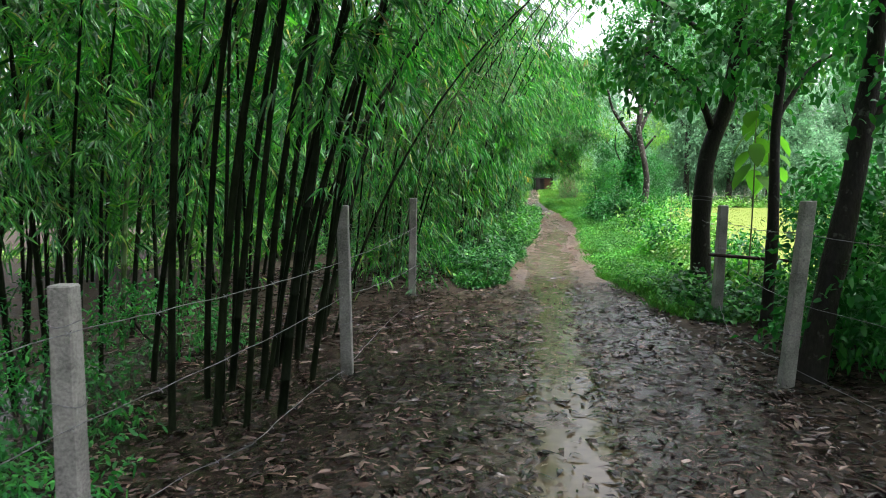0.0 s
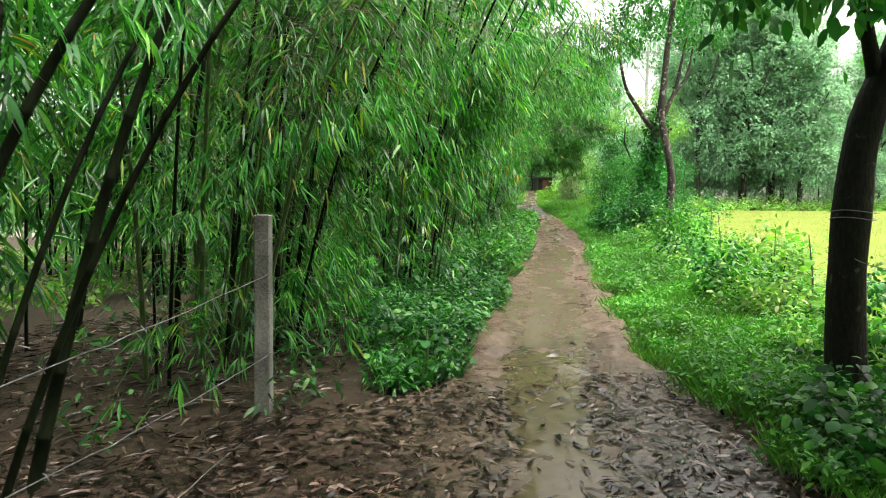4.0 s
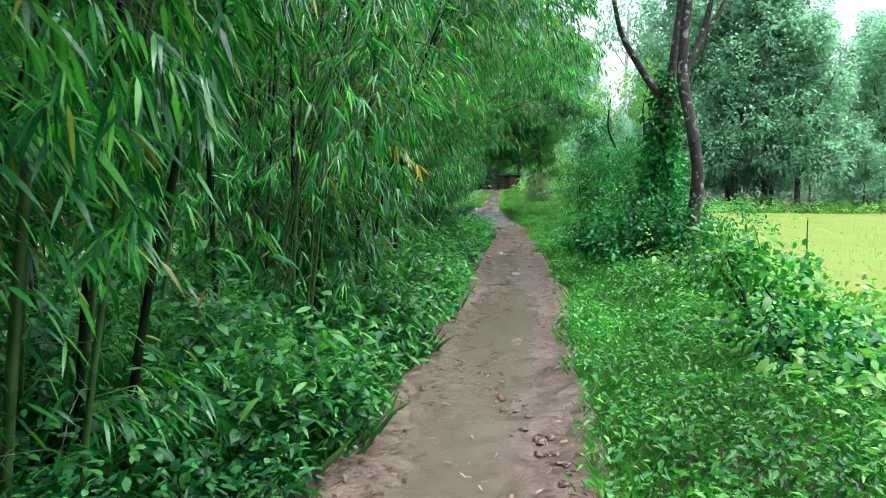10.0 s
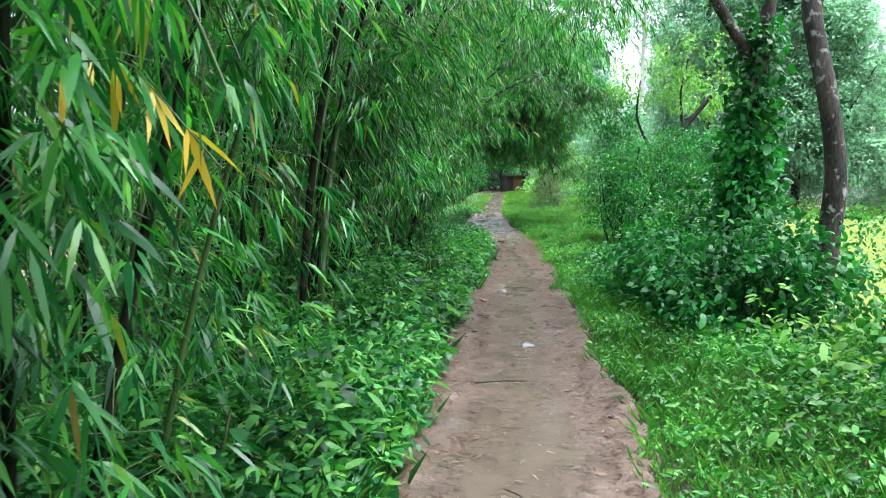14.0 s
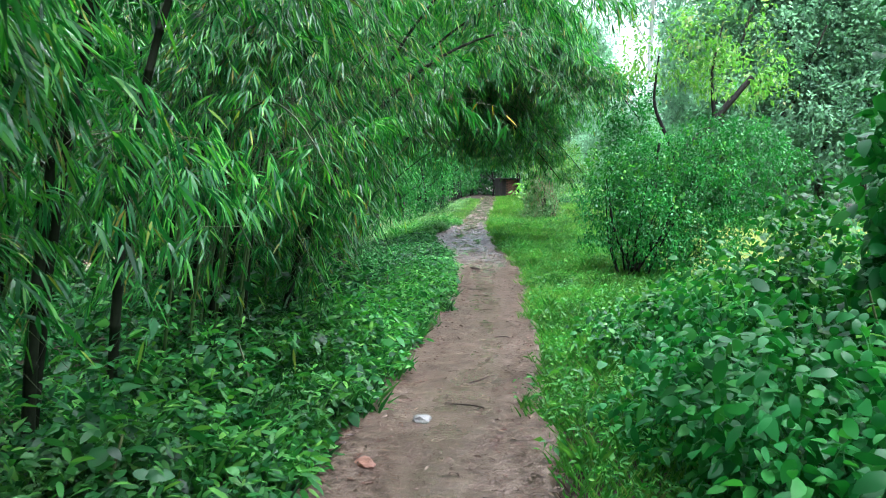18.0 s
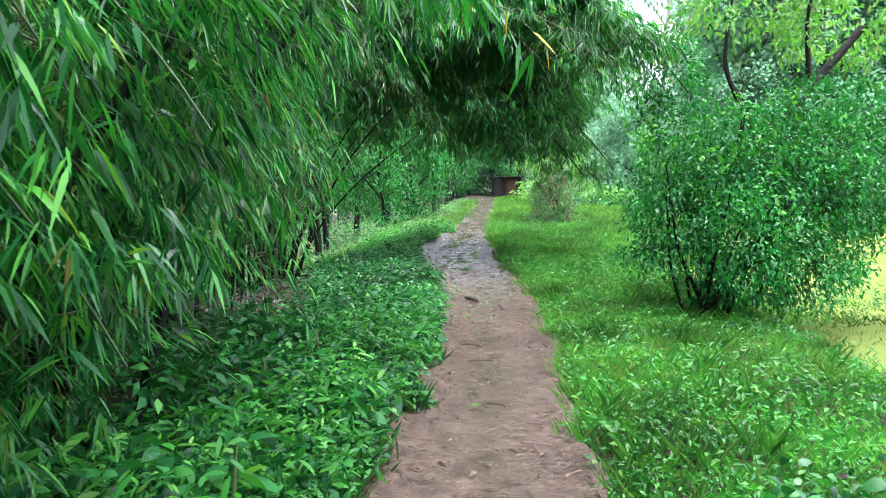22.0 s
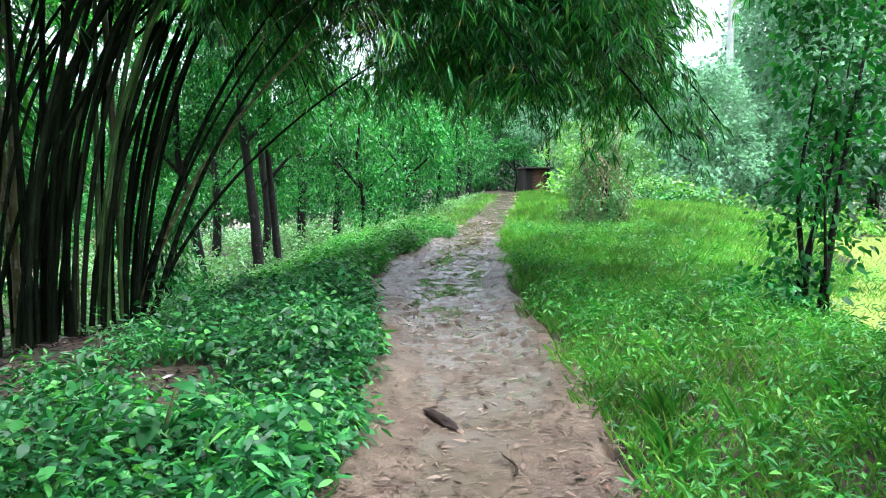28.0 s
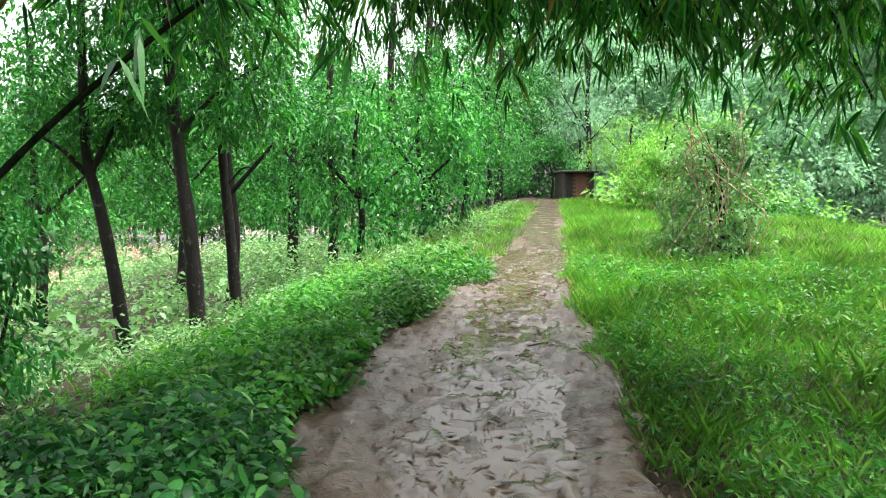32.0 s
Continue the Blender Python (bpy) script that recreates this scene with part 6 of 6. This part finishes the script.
def wire(pts, sag, label="twisted barbed wire strand sagging between posts"):
    p = np.asarray(pts, float)
    q = []
    for a, b in zip(p[:-1], p[1:]):
        s = np.linspace(0, 1, 26)[:-1, None]
        seg = a + (b - a) * s
        seg[:, 2:] -= sag * 4 * s * (1 - s)
        q.append(seg)
    q.append(p[-1:])
    q = np.concatenate(q)
    q += .008 * np.stack([vnoise(q[:, 1] * 5, q[:, 2] * 3, 81), 0 * q[:, 0], vnoise(q[:, 1] * 6, q[:, 0] * 3, 82)], 1)
    mid = q[len(q) // 2]
    t = thing("barbed_wire", *mid, label, "barbed wire", "strands of the fence")
    v, f = tube_arrays(q, .003, 5)
    mesh_np("strand", v, f, WIRE, t, shade=True)
    for i in range(4, len(q) - 2, 5):
        d = unit(q[i + 1] - q[i])
        c = unit(np.cross(d, [0, 0, 1.0]))
        e = np.cross(d, c)
        v1, f1 = tube_arrays([q[i] - (c + e) * .014, q[i] + d * .004, q[i] + (c + e) * .014], .0022, 4)
        v2, f2 = tube_arrays([q[i] - (c - e) * .014 + d * .006, q[i] + d * .008, q[i] + (c - e) * .014 + d * .006], .0022, 4)
        mesh_np("barb", *merge([(v1, f1), (v2, f2)]), WIRE, t)


wire([(-2.1, .6, .9), (-1.56, 3.1, .88), (-.90, 6.55, .81), (-.37, 9.9, .93)], .03)
wire([(-2.1, .6, .5), (-1.56, 3.1, .47), (-.90, 6.55, .49), (-.37, 9.9, .39)], .04)
wire([(-1.7, 2.9, -.1), (-1.25, 4.6, -.2), (-.90, 6.55, -.2), (-.38, 9.9, -.06)], -.04)
wire([(4.3, 3.4, .92), (3.12, 6.25, 1.08), (3.42, 8.7, 1.04), (3.62, 10.1, 1.0)], .03)
wire([(3.9, 3.2, .4), (3.06, 6.22, .48), (3.38, 8.7, .55)], .03)
wire([(3.4, 3.8, -.2), (3.0, 6.2, -.06), (2.9, 7.2, 0), (3.34, 8.68, .1)], .02)
rail = thing("fence_rail", 3.4, 8.7, .62, "dark bamboo rail tied across the fence post", "fence rail")
v, f = tube_arrays([(3.2, 8.67, .66), (3.7, 8.66, .62), (4.8, 8.6, .54)], .022, 7)
mesh_np("pole", v, f, DARKWOOD, rail, shade=True)

# ---- small things on the track ----
def lump(name, x, y, size, mat, label, category, group, seed, flat=.55):
    bm = bmesh.new()
    bmesh.ops.create_icosphere(bm, subdivisions=2, radius=1)
    sd = Vector((seed * 1.7, seed * .9, 0))
    for v in bm.verts:
        k = 1 + .45 * noise.noise(v.co * 1.6 + sd) + .2 * noise.noise(v.co * 4 + sd)
        v.co = Vector((v.co.x * size * 1.2, v.co.y * size, v.co.z * size * flat)) * k
    ob = part(name, bm, mat, None)
    ob.matrix_world = pose(x, y, float(path_z(y)) + .03 + float(mud_height(x - float(centre(y)), y)) + size * flat * .35, 0, 0, seed * 40)
    return tagged(ob, label, category, group)


rl = np.random.default_rng(3)
for i in range(64):
    s = rl.uniform(0, 1)
    lump("mud_clod", 2.78 + .34 * s + rl.normal(0, .06), 18.0 - 3.5 * s + rl.normal(0, .1), rl.uniform(.01, .032), CLOD, "reddish mud clod kicked up from the path", "mud clod", "clods of mud on the path", i)
for i in range(22):
    yy = rl.uniform(9.5, 34)
    lump("mud_clod", float(centre(yy)) + rl.choice([-1, 1]) * rl.uniform(.3, .6), yy, rl.uniform(.012, .03), CLOD, "small reddish mud clod at the path edge", "mud clod", "clods of mud on the path", 40 + i)
lump("stone", 3.75, 23.6, .05, CONCRETE, "pale flat stone half sunk in mud", "stone", "stones on the path", 90)
lump("stone", 3.9, 26.8, .06, CONCRETE, "pale flat stone half sunk in mud", "stone", "stones on the path", 91)


def stick(x, y, length, ang, r, mat=DARKWOOD, label="dark wet stick lying on the mud", arch=.01):
    z = float(path_z(y)) + .045
    s = np.linspace(0, 1, 7)
    d = np.array([np.cos(ang), np.sin(ang), 0])
    p = np.array([x, y, z]) + (s[:, None] - .5) * length * d + np.stack([.02 * np.sin(s * 5), 0 * s, arch * np.sin(s * 3.1)], 1)
    v, f = tube_arrays(p, r * (1 - .4 * s), 6)
    ob = mesh_np("stick", v, f, mat, shade=True)
    return tagged(ob, label, "stick", "sticks on the path")


lump("brick_fragment", 3.58, 26.0, .055, BRICK, "small reddish broken brick at the path edge", "brick", "", 71, .6)
chunk = lump("wood_chunk", 5.03, 36.75, .075, DARKWOOD, "rotten dark piece of wood on the path", "wood", "", 66, .5)
chunk.scale = (2.0, .55, .75)
for i in range(26):
    yy = rl.uniform(3, 45)
    stick(float(centre(yy)) + rl.uniform(-.5, .5), yy, rl.uniform(.12, .4), rl.uniform(0, 3.1), rl.uniform(.003, .007))
stick(3.4, 22.4, .42, .05, .006)
for (xx, yy) in ((1.75, 3.4), (4.83, 35.4), (4.62, 31.5)):
    P = np.array([[xx, yy, float(path_z(yy)) + .05]])
    V, F = leaf_arrays(P, np.array([[.9, .3, .1]]), np.array([[0, 0, 1.0]]), .11, .055, .1, True, .2, True)
    tagged(mesh_np("green_leaf", V, F, TEAK_LEAF), "fresh green leaf fallen on the mud", "leaf", "fallen green leaves")

# ---- hut at the end of the path ----
def box(name, x0, x1, y0, y1, z0, z1, mat, parent, label=""):
    bm = bmesh.new()
    bmesh.ops.create_cube(bm, size=1)
    for v in bm.verts:
        v.co = Vector(((x0 + x1) / 2 + v.co.x * (x1 - x0), (y0 + y1) / 2 + v.co.y * (y1 - y0), (z0 + z1) / 2 + v.co.z * (z1 - z0)))
    bmesh.ops.bevel(bm, geom=[e for e in bm.edges], offset=min(.012, (z1 - z0) * .2), segments=1, affect="EDGES")
    return part(name, bm, mat, parent, label)


hut = thing("hut", 9.6, 68, .8, "small brick and timber hut with a low tin roof among bushes", "hut")
box("wall", 9.3, 9.98, 67.0, 67.2, .5, 2.05, SOIL, hut, "brick front wall")
box("door", 9.05, 9.3, 67.05, 67.12, .5, 2.0, DARK_PLANK, hut, "dark plank door")
box("wall", 8.9, 9.04, 66.9, 69.5, .5, 2.05, DARK_PLANK, hut)
box("wall", 9.98, 10.12, 66.9, 69.5, .5, 2.05, DARK_PLANK, hut)
box("wall", 8.9, 10.12, 69.5, 69.65, .5, 2.05, DARK_PLANK, hut)
roof = box("roof", 8.8, 10.25, 66.55, 69.9, 2.06, 2.13, TIN, hut, "dark rusty tin roof")
shared = None
for r in range(19):
    for c in range(3):
        x0 = 9.31 + c * .215 + (.105 if r % 2 else 0)
        if shared is None:
            bm = bmesh.new()
            bmesh.ops.create_cube(bm, size=1)
            for v in bm.verts:
                v.co = Vector((v.co.x * .2, v.co.y * .06, v.co.z * .07))
            bmesh.ops.bevel(bm, geom=[e for e in bm.edges], offset=.006, segments=1, affect="EDGES")
            shared = bpy.data.meshes.new("brick")
            bm.to_mesh(shared)
            bm.free()
            shared.materials.append(BRICK)
        if x0 + .2 > 10.0:
            continue
        b = new("brick", shared)
        b.parent = hut
        b.matrix_parent_inverse = hut.matrix_world.inverted()
        b.matrix_basis = Matrix.Translation((x0 + .1, 66.985, .56 + r * .079))


# ---- single drooping sprigs ----
def sprig(pts, n, size, mat, label, seed):
    rng = np.random.default_rng(seed)
    p = np.asarray(pts, float)
    t = thing("bamboo_sprig", *p[0], label, "bamboo sprig", "drooping bamboo sprigs")
    s = np.linspace(0, 1, 12)
    q = np.stack([np.interp(s, np.linspace(0, 1, len(p)), p[:, c]) for c in range(3)], 1)
    v, f = tube_arrays(q, .004 * (1 - .6 * s), 5)
    mesh_np("twig", v, f, TWIG, t, shade=True)
    for i in range(n):
        k = int(rng.uniform(.25, 1) * 11)
        d = unit(q[min(k + 1, 11)] - q[max(k - 1, 0)] + rng.normal(0, .35, 3) + np.array([0, 0, -.7]))
        L = size * rng.uniform(.7, 1.25)
        V, F = leaf_arrays(q[k:k + 1], d[None], unit(np.array([[0, 0, 1.0]]) + rng.normal(0, .5, (1, 3))), L, L * .13, .15, True, .2)
        mesh_np("leaf", V, F, mat, t)


YELLOW_LEAF = leaf_mat("yellowing_leaf", [(0, (.5, .42, .03)), (.5, (.6, .4, .03)), (1, (.35, .45, .05))], rough=.35)
sprig([(1.72, 19.15, 1.85), (2.06, 19.1, 1.87), (2.3, 19.05, 1.6)], 14, .17, YELLOW_LEAF, "drooping bamboo sprig turned yellow", 1)
sprig([(4.0, 31.0, 2.75), (4.6, 30.9, 2.75), (5.0, 30.8, 2.35)], 16, .24, BAMBOO_LEAF, "green bamboo sprig hanging over the path", 2)
sprig([(4.3, 30.6, 2.7), (4.8, 30.75, 2.65), (5.05, 30.8, 2.4)], 4, .22, YELLOW_LEAF, "few yellow bamboo leaves over the path", 3)
sprig([(3.5, 29.6, 2.6), (4.1, 29.5, 2.65), (4.5, 29.4, 2.4)], 16, .24, BAMBOO_LEAF, "green bamboo sprig hanging over the path", 4)

# wire tied round the leaning tree at the fence
trunk_tie = [ob for ob in FENCE_TREES[0].children if ob.name.startswith("trunk")][0]
for zz in (1.28, 1.33):
    a = np.linspace(0, 2 * np.pi, 21)
    ring = np.stack([3.68 + .15 * np.cos(a), 10.25 + .15 * np.sin(a), zz + .012 * np.sin(a * 2)], 1)
    mesh_np("wire_loop", *tube_arrays(ring, .003, 5), WIRE, trunk_tie, shade=True)
